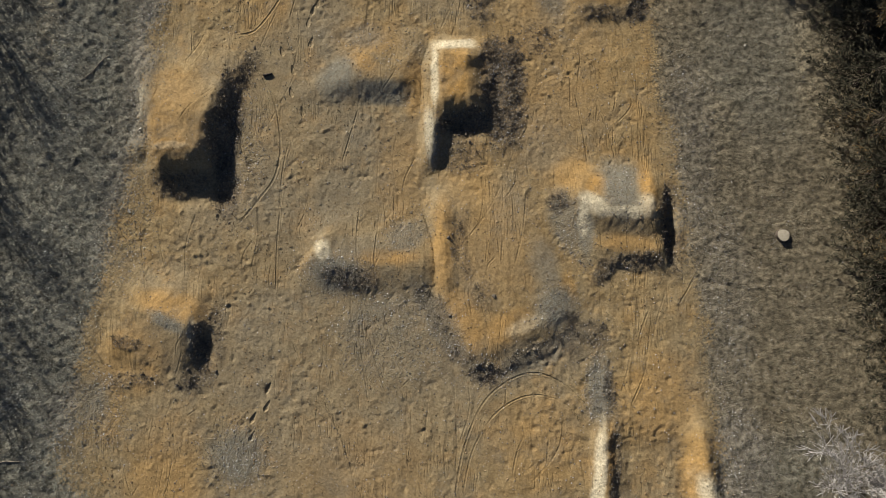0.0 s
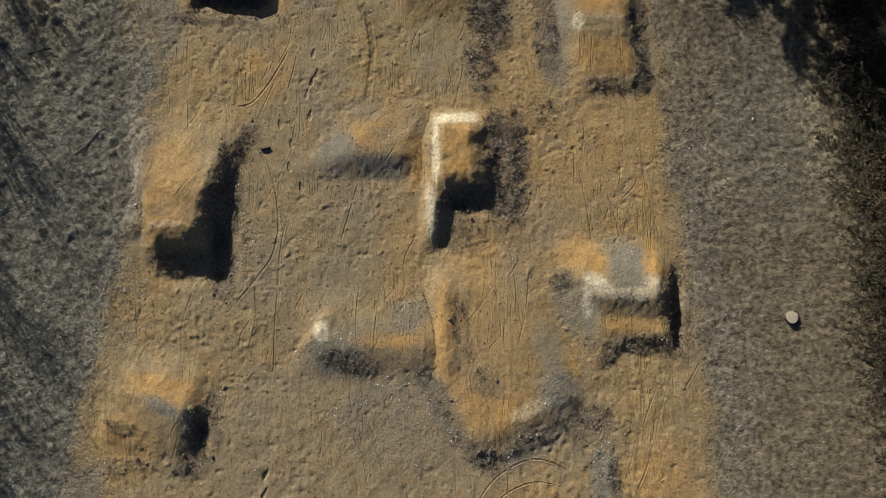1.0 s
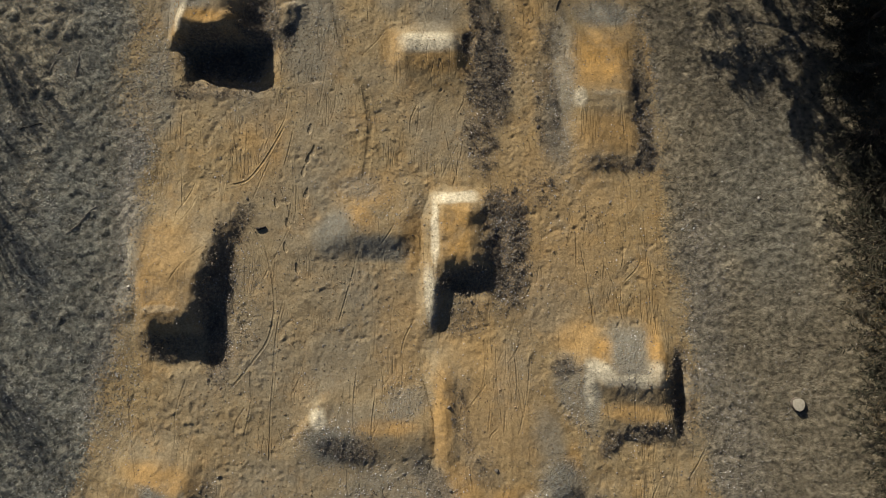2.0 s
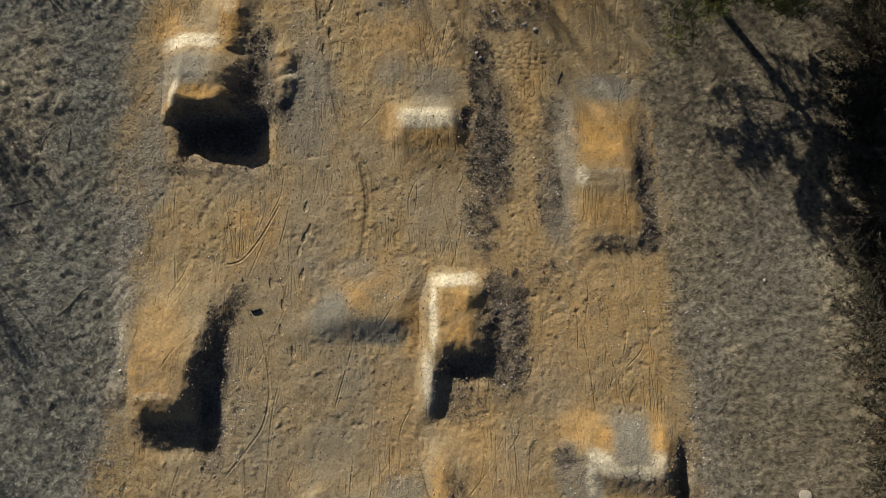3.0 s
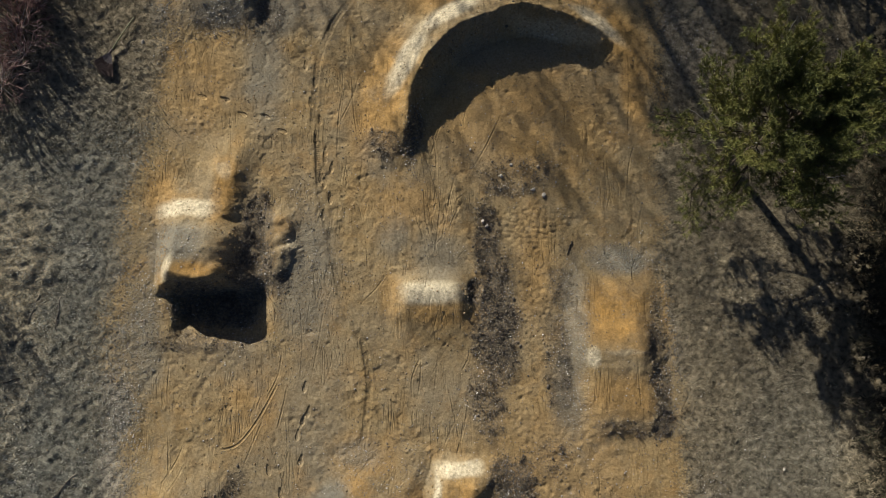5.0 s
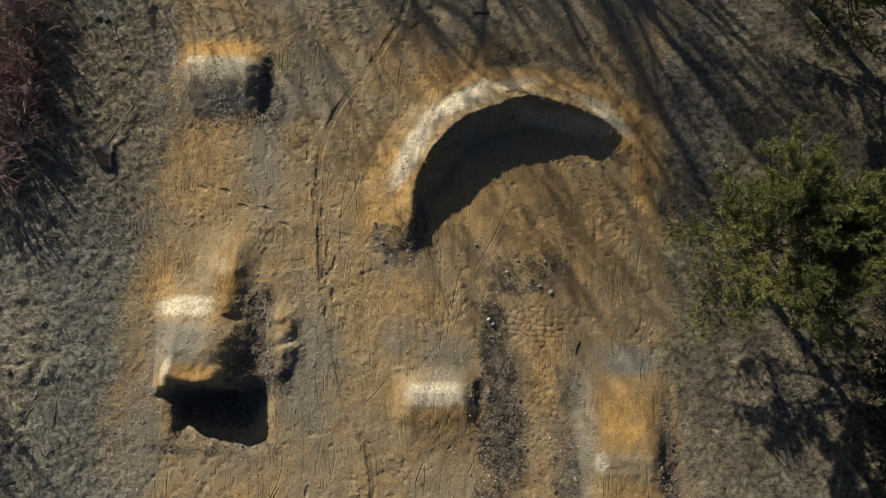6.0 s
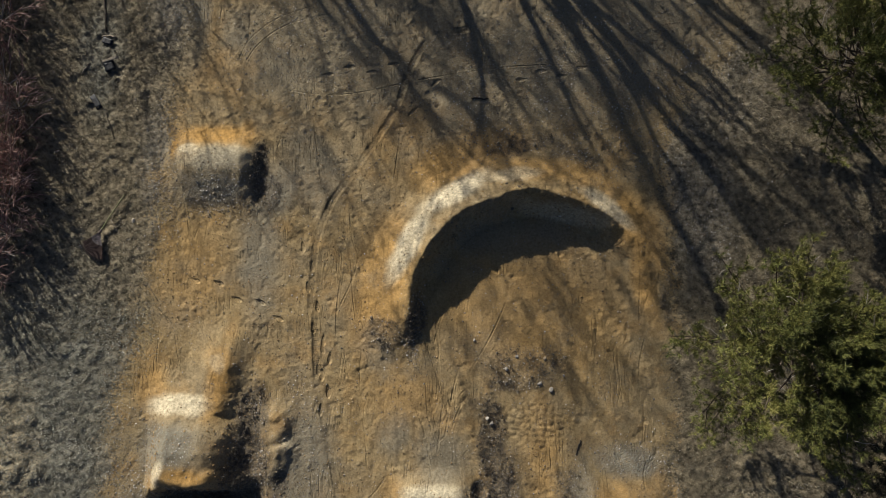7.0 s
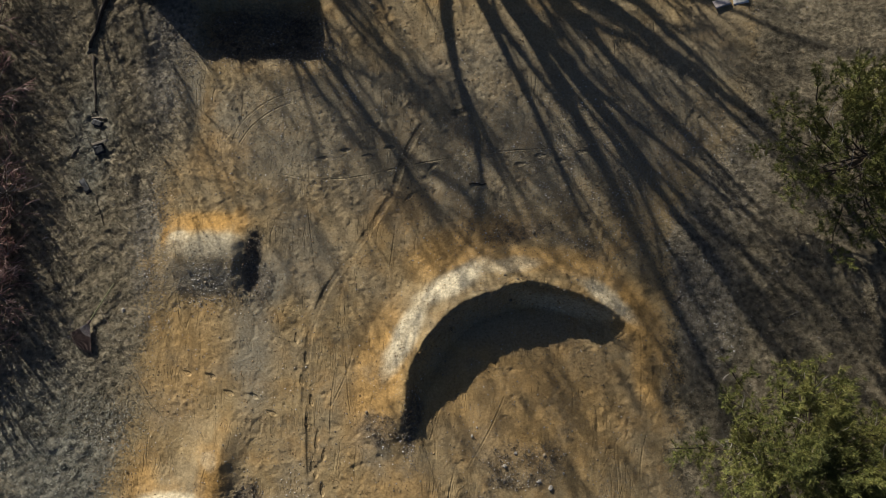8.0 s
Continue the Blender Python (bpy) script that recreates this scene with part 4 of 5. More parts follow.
# ---- loose stones, clods and dry grass ----
T = (1 + 5 ** 0.5) / 2
ICO = np.array([(-1, T, 0), (1, T, 0), (-1, -T, 0), (1, -T, 0), (0, -1, T), (0, 1, T), (0, -1, -T), (0, 1, -T), (T, 0, -1), (T, 0, 1), (-T, 0, -1), (-T, 0, 1)]) / 1.9
ICO_FACES = np.array([(0, 11, 5), (0, 5, 1), (0, 1, 7), (0, 7, 10), (0, 10, 11), (1, 5, 9), (5, 11, 4), (11, 10, 2), (10, 7, 6), (7, 1, 8), (3, 9, 4), (3, 4, 2), (3, 2, 6), (3, 6, 8), (3, 8, 9), (4, 9, 5), (2, 4, 11), (6, 2, 10), (8, 6, 7), (9, 8, 1)])
OCTA = np.array([(1, 0, 0), (0, 1, 0), (-1, 0, 0), (0, -1, 0), (0.1, 0, 1), (0, 0.1, -1)])
OCTA_FACES = np.array([(0, 1, 4), (1, 2, 4), (2, 3, 4), (3, 0, 4), (1, 0, 5), (2, 1, 5), (3, 2, 5), (0, 3, 5)])
CHIP = np.array([(1, 0, 0), (0.2, 1, 0), (-1, 0.3, 0), (-0.2, -1, 0), (0.1, 0.1, 1.0)])
CHIP_FACES = np.array([(0, 1, 4), (1, 2, 4), (2, 3, 4), (3, 0, 4)])


def blobs(rng, x, y, size, flat=0.65, small=False, plain_shape=False):
    """Small jagged lumps at x, y, sunk a little into the ground."""
    shape, tri = (CHIP, CHIP_FACES) if small else (OCTA, OCTA_FACES) if plain_shape else (ICO, ICO_FACES)
    n, k = len(x), len(shape)
    z = sampled(x, y, "z")["z"]
    v = shape[None] * rng.uniform(0.7, 1.25, (n, k, 1)) * size[:, None, None] * rng.uniform(0.7, 1.3, (n, 1, 3))
    v[:, :, 2] *= flat
    w = rng.uniform(0, 6.28, n)
    c, s = np.cos(w)[:, None], np.sin(w)[:, None]
    lift = z + 0.001 if small else z + size * flat * 0.25
    v = np.stack([v[:, :, 0] * c - v[:, :, 1] * s + x[:, None], v[:, :, 0] * s + v[:, :, 1] * c + y[:, None], v[:, :, 2] + lift[:, None]], -1)
    f = tri[None] + k * np.arange(n)[:, None, None]
    return v.reshape(-1, 3), f.reshape(-1, 3)


def chosen(rng, n, key, floor=0.0, box=(-12.5, -5, 12.5, 28)):
    x, y = rng.uniform(box[0], box[2], n), rng.uniform(box[1], box[3], n)
    L = sampled(x, y, "m", "dirt", "dark", "gravel", "straw", "flank", "pale", "dug", "patchy")
    keep = rng.rand(n) < key(L) + floor
    return x[keep], y[keep]


def loose_stuff():
    rng = np.random.RandomState(11)
    x, y = chosen(rng, 170000, lambda L: 0.75 * L["gravel"] + 0.3 * L["dark"], 0.010)
    size = 0.008 + 0.017 * rng.rand(len(x)) ** 3
    tagged(new("gravel", sheet("gravel", *blobs(rng, x, y, size, 0.65, False, True), STONE, False)), "scattered pale grey gravel on the soil", "gravel", kind="stuff")
    x, y = chosen(rng, 300000, lambda L: 0.7 * L["gravel"] + 0.6 * L["dark"], 0.10)
    size = 0.008 + 0.013 * rng.rand(len(x)) ** 3
    tagged(new("pebbles", sheet("pebbles", *blobs(rng, x, y, size, 0.8, True), STONE, False)), "fine pale pebbles and grit strewn over the soil", "pebbles", kind="stuff")
    x, y = chosen(rng, 170000, lambda L: 0.6 * L["dark"], 0.0)
    size = 0.008 + 0.018 * rng.rand(len(x)) ** 3
    tagged(new("clods", sheet("clods", *blobs(rng, x, y, size, 0.75, False, True), CLOD, False)), "loose dark brown clods of dug earth", "clods", kind="stuff")
    x, y = chosen(rng, 170000, lambda L: 0.35 * L["dark"] + 0.27 * L["dirt"] * (0.35 + 1.3 * np.clip(L["patchy"] + 0.3, 0, 1)) + 0.3 * L["flank"] * (1 - L["pale"]), 0.02)
    size = 0.007 + 0.014 * rng.rand(len(x)) ** 3
    x2, y2 = chosen(rng, 40000, lambda L: 0.4 * L["dark"], 0.0)
    tagged(new("earth_lumps", sheet("earth_lumps", *blobs(rng, x2, y2, 0.014 + 0.034 * rng.rand(len(x2)) ** 2.5, 0.7), CLOD, False)), "larger dark lumps of dug earth in the rubble strips", "lumps", kind="stuff")
    x3, y3 = chosen(rng, 60000, lambda L: 0.55 * L["dirt"] * np.clip(2.2 * L["patchy"], 0, 1) + 0.1 * L["flank"] * (1 - L["pale"]), 0.0)
    tagged(new("soil_lumps", sheet("soil_lumps", *blobs(rng, x3, y3, 0.008 + 0.017 * rng.rand(len(x3)) ** 2.5, 0.7), CRUMB, False)), "kicked-up lumps of dry ochre clay on the lanes", "lumps", kind="stuff")
    tagged(new("crumbs", sheet("crumbs", *blobs(rng, x, y, size, 0.9, True), CRUMB, False)), "small crumbs of dry ochre soil on the ground", "crumbs", kind="stuff")


def blades(rng, x, y, length, lean, width):
    """Thin blades, one triangle each."""
    n = len(x)
    z = sampled(x, y, "z")["z"]
    w = rng.uniform(0, 6.28, n)
    tilt = rng.uniform(*lean, n)
    d = np.stack([np.cos(w) * np.sin(tilt), np.sin(w) * np.sin(tilt), np.cos(tilt)], -1)
    s = np.stack([-np.sin(w), np.cos(w), rng.uniform(-0.5, 0.5, n)], -1) * (width * rng.uniform(0.6, 1.4, n))[:, None]
    p = np.stack([x, y, z - 0.002], -1)
    v = np.stack([p - s, p + s, p + d * length[:, None]], 1).reshape(-1, 3)
    return v, np.arange(len(v)).reshape(-1, 3)


def grass():
    rng = np.random.RandomState(12)
    for box, count, material, label in (
            ((-14.5, -5, -7, 16.5), 190000, STRAW_GREY, "matted grey-green winter grass beside the track"),
            ((-14.5, 15.5, -6.5, 28), 110000, STRAW, "thin brown winter grass mixed with gravel"),
            ((5, -5, 13, 28), 270000, STRAW, "matted brown winter grass beside the track")):
        x, y = chosen(rng, count, lambda L: (1 - L["dirt"]) * (0.9 - 0.5 * L["gravel"]), 0.0, box)
        thick = 0.6 + 0.8 * (fbm(x, y, 0.22, 2, 97) + 0.5)
        v, f = blades(rng, x, y, rng.uniform(0.025, 0.06 if box[0] > 0 else 0.085, len(x)) * thick, (0.5, 1.4), 0.007)
        tagged(new("dry_grass", sheet("dry_grass", v, f, material, False)), label, "grass", kind="stuff")
    x, y = chosen(rng, 150000, lambda L: (1 - L["dirt"]) * L["straw"], 0.0)
    v, f = blades(rng, x, y, rng.uniform(0.07, 0.2, len(x)), (0.6, 1.45), 0.006)
    tagged(new("straw_tussocks", sheet("straw_tussocks", v, f, TUSSOCK, False)), "bleached straw tussocks lying flat in clumps", "grass", kind="stuff")


def rubble():
    """Dark dead weeds in the rubble strips and clods that broke off the steep faces."""
    rng = np.random.RandomState(19)
    x, y = chosen(rng, 70000, lambda L: 0.5 * np.clip(L["dark"] - 0.2, 0, 1), 0.0)
    cx, cy = np.repeat(x, 22) + rng.normal(0, 0.035, 22 * len(x)), np.repeat(y, 22) + rng.normal(0, 0.035, 22 * len(x))
    v, f = blades(rng, cx, cy, rng.uniform(0.03, 0.13, len(cx)), (0.3, 1.4), 0.006)
    tagged(new("dead_weeds", sheet("dead_weeds", v, f, WEED, False)), "dark dead weed clumps among rubble strips", "weeds", kind="stuff")
    x, y = chosen(rng, 300000, lambda L: 0.6 * L["flank"] * (L["m"] > 0.05) * (1 - L["pale"]) * (1 - 0.85 * L["dug"]), 0.0)
    tagged(new("broken_soil", sheet("broken_soil", *blobs(rng, x, y, 0.008 + 0.024 * rng.rand(len(x)) ** 3, 0.8), BROKEN, False)), "broken ochre clods on the steep dirt faces", "clods", kind="stuff")


loose_stuff()
grass()
rubble()


def height_at(x, y):
    return float(sampled([x], [y], "z")["z"][0])


# ---- trees and shrubs ----
def bough(rng, start, way, length, radius, bend=0.25, steps=6, lift=0.0):
    """A wandering line with a taper; returns points and radii."""
    p, d = np.array(start, float), np.array(way, float)
    d /= np.linalg.norm(d)
    points = [p.copy()]
    for _ in range(steps):
        d = d + rng.normal(0, bend, 3) * 0.5 + np.array([0, 0, lift])
        d /= np.linalg.norm(d)
        p = p + d * length / steps
        points.append(p.copy())
    return np.array(points), np.linspace(radius, radius * 0.35, steps + 1)


def branching(rng, start, way, length, radius, levels, children, spread_angle=0.7, shrink=0.62, bend=0.3, lift=0.02, least=0.0025):
    """Tubes of a branch with its side branches."""
    out = []
    steps = 6 if levels > 1 else 4 if levels else 3
    pts, rad = bough(rng, start, way, length, radius, bend, steps, lift)
    out.append((levels, *tube(pts, np.maximum(rad, least), 5 if radius > 0.03 else 3)))
    if levels > 0:
        for k in range(children):
            i = rng.randint(min(2, steps - 1), len(pts)) if k else len(pts) - 1
            d = pts[i] - pts[i - 1]
            d /= np.linalg.norm(d)
            side = rng.normal(0, 1, 3)
            side -= d * side.dot(d)
            side /= np.linalg.norm(side)
            a = spread_angle * rng.uniform(0.6, 1.25) * (0.5 if k == 0 else 1)
            out += branching(rng, pts[i], d * math.cos(a) + side * math.sin(a), length * shrink * rng.uniform(0.7, 1.15), rad[i] * 0.72, levels - 1, children, spread_angle, shrink, bend, lift, least)
    return out


def bare_tree(x, y, height, seed, label, category, material, trunk_height, ways, levels, spread_angle, trunk_radius):
    rng = np.random.RandomState(seed)
    tree = tagged(new("bare_tree"), label, category, "leafless trees")
    tree.location = (x, y, height_at(x, y) - 0.03)
    trunk, radii = bough(rng, (0, 0, -0.05), (0, 0, 1), trunk_height, trunk_radius, 0.08, 6)
    part("trunk", sheet("trunk", *tube(trunk, np.linspace(trunk_radius, trunk_radius * 0.75, 7), 10), material), tree)
    fine = []
    for k, way in enumerate(ways):
        got = branching(rng, trunk[-1 - (k % 2)], way[:3], (height - trunk_height) * 0.6 * way[3], trunk_radius * rng.uniform(0.4, 0.6), levels, 3, spread_angle, 0.66, 0.28, 0.015, 0.010)
        part("limb", sheet("limb", *joined([(v, f) for lv, v, f in got if lv == levels]), material), tree)
        fine += [(v, f) for lv, v, f in got if lv < levels]
    tagged(part("brushwood", sheet("brushwood", *joined(fine), material), tree), kind="stuff")
    return tree


def shrub(x, y, height, seed, material, label, stems=14, levels=2, lean=(0.1, 0.8), children=5, radius=0.012, least=0.0025, name="bare_shrub", category="shrub", spread_angle=0.55, stem=None):
    rng = np.random.RandomState(seed)
    bush = tagged(new(name), label, category)
    bush.location = (x, y, height_at(x, y) - 0.02)
    thick, fine = [], []
    for k in range(stems):
        w, tilt = rng.uniform(0, 6.28), rng.uniform(*lean)
        d = (math.cos(w) * math.sin(tilt), math.sin(w) * math.sin(tilt), math.cos(tilt))
        r = rng.uniform(0, 0.25) * height * 0.5
        got = branching(rng, (math.cos(w) * r, math.sin(w) * r, 0), d, height * 0.62 * rng.uniform(0.7, 1.1), radius, levels, children, spread_angle, 0.55, 0.25, 0.01, least)
        thick += [(v, f) for lv, v, f in got if lv == levels]
        fine += [(v, f) for lv, v, f in got if lv < levels]
    for v, f in thick:
        part("stem", sheet("stem", v, f, stem or material), bush)
    if fine:
        tagged(part("brushwood", sheet("brushwood", *joined(fine), material), bush), kind="stuff")
    return bush


def needles(rng, tips, ways, count=34, length=0.115, width=0.006):
    """Tufts of needles round the tips."""
    n = len(tips)
    d = rng.normal(0, 1, (n, count, 3)) + 0.7 * ways[:, None, :] + np.array([0, 0, 0.8])
    d /= np.linalg.norm(d, axis=2)[:, :, None]
    s = np.cross(d, rng.normal(0, 1, (n, count, 3)))
    s /= np.linalg.norm(s, axis=2)[:, :, None]
    start = tips[:, None, :] - ways[:, None, :] * rng.uniform(0, 0.05, (n, count, 1))
    end = start + d * length * rng.uniform(0.7, 1.2, (n, count, 1))
    v = np.stack([start - s * width, start + s * width, end], 2).reshape(-1, 3)
    return v, np.arange(len(v)).reshape(-1, 3)


def pine(x, y, height, radius, seed, label, first=0.33, whorls=13):
    """A pine: trunk, whorls of limbs with side branches, tufts of needles at the shoots."""
    rng = np.random.RandomState(seed)
    tree = tagged(new("pine_tree"), label, "tree", "pines beside the track")
    tree.location = (x, y, height_at(x, y) - 0.05)
    trunk, radii = bough(rng, (0, 0, 0), (0.0, 0.0, 1), height, 0.11, 0.05, 10)
    part("trunk", sheet("trunk", *tube(trunk, radii, 9), BARK), tree)
    tips, ways, thin, dead = [], [], [], []

    def shoots(pts, begin, count, reach):
        for i in range(begin, len(pts)):
            d = pts[i] - pts[i - 1]
            d /= np.linalg.norm(d)
            for q in range(count):
                side = np.array([-d[1], d[0], 0.1]) * (1 if q % 2 else -1)
                way = d * 0.7 + side * rng.uniform(0.2, 1.3) + np.array([0, 0, rng.uniform(0.1, 0.7)])
                tp, tr = bough(rng, pts[i] - d * rng.uniform(0, 0.12), way, rng.uniform(0.12, reach), 0.006, 0.35, 2, 0.04)
                thin.append(tube(tp, tr, 3))
                for g in (1, 2):
                    e = tp[g] - tp[g - 1]
                    tips.append(tp[g]), ways.append(e / np.linalg.norm(e))

    for k in range(whorls):
        f = k / (whorls - 1)
        z = height * (first + (0.98 - first) * f)
        reach = radius * math.sqrt(max(0.05, 1 - (0.97 * f) ** 2.4)) * (0.85 + 0.2 * rng.rand())
        for j in range(6):
            w = j * 1.047 + k * 0.6 + rng.uniform(-0.3, 0.3)
            pts, rad = bough(rng, (0, 0, z), (math.cos(w), math.sin(w), 0.05 + 0.7 * f), reach * rng.uniform(0.7, 1.06), 0.028 * (1 - 0.5 * f), 0.26, 8, 0.03)
            part("limb", sheet("limb", *tube(pts, rad, 5), BARK), tree)
            shoots(pts, 5, 2, 0.3)
            for i in range(2, 8):
                d = pts[i] - pts[i - 1]
                d /= np.linalg.norm(d)
                side = np.array([-d[1], d[0], 0.0]) * (1 if i % 2 else -1)
                way = d * 0.75 + side * rng.uniform(0.6, 1.1) + np.array([0, 0, 0.12])
                length = reach * rng.uniform(0.22, 0.4) * (1.15 - 0.08 * i)
                if rng.rand() < 0.2:
                    tp, tr = bough(rng, pts[i], way + np.array([0, 0, 0.3]), length * 0.8, 0.011, 0.4, 5)
                    dead.append(tube(tp, tr, 3))
                    continue
                tp, tr = bough(rng, pts[i], way, length, 0.012, 0.3, 4, 0.03)
                thin.append(tube(tp, tr, 3))
                shoots(tp, 1, 2, 0.26)
    tagged(part("shootwork", sheet("shootwork", *joined(thin), BARK), tree), kind="stuff")
    for v, f in dead:
        part("dead_twig", sheet("dead_twig", v, f, DEAD_TWIG), tree)
    part("crown", sheet("crown", *needles(rng, np.array(tips), np.array(ways), 26, 0.105), NEEDLE, False), tree, "olive-green tufts of long needles")
    return tree


def cedar(x, y, height, radius, seed, label):
    """A dark cedar: trunk and many feathery sprays."""
    rng = np.random.RandomState(seed)
    tree = tagged(new("cedar_tree"), label, "tree", "cedars along the edge")
    tree.location = (x, y, height_at(x, y) - 0.05)
    trunk, radii = bough(rng, (0, 0, 0), (0, 0, 1), height, 0.10, 0.04, 8)
    part("trunk", sheet("trunk", *tube(trunk, radii, 8), BARK), tree)
    verts, limbs = [], []
    for k in range(135):
        f = rng.rand() ** 1.3
        z = height * (0.06 + 0.92 * f)
        reach = radius * (1 - f ** 1.5) * rng.uniform(0.75, 1.15) + 0.12
        w = rng.uniform(0, 6.28)
        pts, rad = bough(rng, (0, 0, z), (math.cos(w), math.sin(w), 0.35), reach, 0.012, 0.2, 6, -0.04)
        limbs.append(tube(pts, rad, 3))
        for i in range(2, len(pts)):
            d = pts[i] - pts[i - 1]
            d /= np.linalg.norm(d)
            side = np.array([-d[1], d[0], 0.0])
            for q in range(12):
                way = d * rng.uniform(0.3, 1.0) + side * rng.uniform(-1, 1) + np.array([0, 0, rng.uniform(-0.35, 0.25)])
                way /= np.linalg.norm(way)
                length = rng.uniform(0.06, 0.17)
                o = pts[i] - d * rng.uniform(0, 0.14)
                s = np.cross(way, (rng.uniform(-0.4, 0.4), rng.uniform(-0.4, 0.4), 1.0)) * 0.012
                verts += [o, o + way * length * 0.55 + s, o + way * length, o, o + way * length, o + way * length * 0.55 - s]
    v = np.array(verts)
    part("branchwork", sheet("branchwork", *joined(limbs), BARK), tree)
    part("crown", sheet("crown", v, np.arange(len(v)).reshape(-1, 3), FROND, False), tree, "dark brown-green feathery sprays")
    return tree


pine(6.95, 15.35, 4.0, 2.6, 3, "broad olive-green pine with bleached twigs beside the berm", 0.36)
second_pine = pine(9.35, 22.1, 3.8, 2.7, 8, "dense green pine on bare ground beyond the berm", 0.3)
first_cedar = cedar(10.6, 9.3, 2.4, 1.3, 21, "dark brown-green cedar with feathery sprays at the grass edge")
second_cedar = cedar(10.75, 6.6, 2.1, 1.25, 22, "dusky cedar with rust-tipped sprays at the grass edge")
CEDARS = [(10.6, 7.9), (10.7, 5.3), (10.8, 4.1), (10.75, 2.8), (10.8, 1.5), (10.95, 0.2), (11.2, -1.2), (11.8, 7.3), (11.9, 4.6), (11.9, 2.0), (12.4, 8.6), (12.6, 6.0), (12.6, 3.2), (12.5, 0.6), (12.6, -1.8), (12.3, 10.9), (11.2, 11.4), (11.0, 12.8), (11.3, 14.3), (11.4, 16.0), (12.6, 14.9), (11.8, 17.8), (10.7, 10.7), (10.6, 12.1), (10.8, 13.5), (10.9, 15.2)]
for k, (cx, cy) in enumerate(CEDARS):
    size = 0.85 + 0.25 * ((k * 7) % 5) / 5
    ob = copy_thing(first_cedar if k % 2 else second_cedar, pose(cx, cy, height_at(cx, cy) - 0.05, 0, 0, 70 * k))
    ob.scale = (size, size, size)
shrub(9.35, -3.7, 2.0, 31, GREY_TWIG, "bare grey shrub with a haze of fine twigs", 18, 3, (0.05, 0.7), 6, 0.014, least=0.0055)
shrub(10.4, -4.4, 2.1, 32, GREY_TWIG, "bare grey shrub with a haze of fine twigs", 14, 3, (0.05, 0.7), 6, 0.014, least=0.0055)
for k, (sx, sy, sh) in enumerate([(-12.1, 17.4, 1.2), (-11.8, 19.0, 1.3), (-11.8, 20.6, 1.4), (-12.1, 22.3, 1.4), (-12.4, 24.2, 1.5), (-12.6, 26.2, 1.6), (-11.6, 18.2, 1.0), (-11.6, 19.9, 1.1), (-11.7, 21.6, 1.2), (-12.8, 19.8, 1.6)]):
    shrub(sx, sy, sh, 50 + k, RED_TWIG, "tangled bare shrub with red-brown arching twigs", 26, 2, (0.35, 1.3), 4, 0.016, least=0.0078, stem=DEAD_TWIG)
for k in range(13):
    sx, sy = -12.7 - 0.9 * ((k * 5) % 3), -3.5 + 1.35 * k
    shrub(sx, sy, 1.5 + 0.7 * ((k * 3) % 4) / 3, 80 + k, BROWN_TWIG, "thin leafless brush out of view, shading the grass edge", 20, 2, (0.05, 0.5), 4, 0.015, least=0.0055)
FAN = [(-0.9, 0.0, 0.4, 0.95), (-0.75, -0.2, 0.6, 0.9), (-0.2, 0.1, 1.0, 1.1), (0.4, 0.3, 1.0, 1.0), (-0.95, 0.1, 0.32, 1.15), (-0.8, -0.35, 0.45, 0.95), (-0.55, 0.25, 0.8, 0.9), (0.1, -0.75, 0.40, 0.85), (0.5, -0.5, 0.5, 0.9), (0.9, -0.1, 0.3, 1.0), (0.75, 0.4, 0.45, 1.0), (0.2, 0.6, 0.7, 0.9), (0.3, -0.2, 0.9, 1.0), (0.95, 0.2, 0.22, 1.0), (0.95, 0.0, 0.4, 1.1)]
# more brush, unseen, added to shade the far left edge
for k, (sx, sy) in enumerate([(-13.3, 24.6), (-13.5, 26.6), (-12.9, 28.4), (-13.9, 22.8)]):
    shrub(sx, sy, 1.9, 120 + k, BROWN_TWIG, "thin leafless brush out of view, shading the grass edge", 20, 2, (0.05, 0.5), 4, 0.015, least=0.0055)
tree = bare_tree(-2.1, 32.3, 9.5, 61, "tall leafless tree with many spreading limbs", "tree", BARK, 1.6, FAN, 5, 0.6, 0.36)
# two unseen copies behind it, added to thicken the branch shade
for k, (tx, ty, turn, size) in enumerate([(-4.4, 37.6, 250, 0.85), (-11.3, 36.6, 90, 0.95)]):
    ob = copy_thing(tree, pose(tx, ty, height_at(tx, ty) - 0.03, 0, 0, turn))
    ob.scale = (size, size, size)


# ---- small things ----
WOOD = plain("weathered_wood", (0.16, 0.13, 0.10), (0.33, 0.29, 0.23), 8, 0.85, 0.2, 0.004, (1, 1, 1))
DARK_WOOD = plain("rotten_wood", (0.03, 0.026, 0.022), (0.09, 0.075, 0.06), 9, 0.9, 0.15, 0.006)
HANDLE = plain("rake_handle", (0.20, 0.20, 0.09), (0.32, 0.31, 0.16), 14, 0.5, 0.4, 0.001)
BROWN_PLASTIC = plain("brown_plastic", (0.11, 0.078, 0.068), (0.17, 0.125, 0.11), 10, 0.35, 0.5, 0.001)
GREY_PLASTIC = plain("grey_plastic", (0.30, 0.26, 0.25), (0.5, 0.46, 0.45), 9, 0.25, 0.5, 0.001)
BLACK_PLASTIC = plain("black_plastic", (0.012, 0.014, 0.018), (0.03, 0.034, 0.042), 10, 0.6, 0.3, 0.02)
WHITE_PLASTIC = plain("white_plastic", (0.62, 0.62, 0.60), (0.80, 0.80, 0.78), 10, 0.4, 0.5, 0.002)
CUT_WOOD = plain("cut_wood", (0.40, 0.35, 0.25), (0.60, 0.54, 0.42), 16, 0.8, 0.2, 0.003)
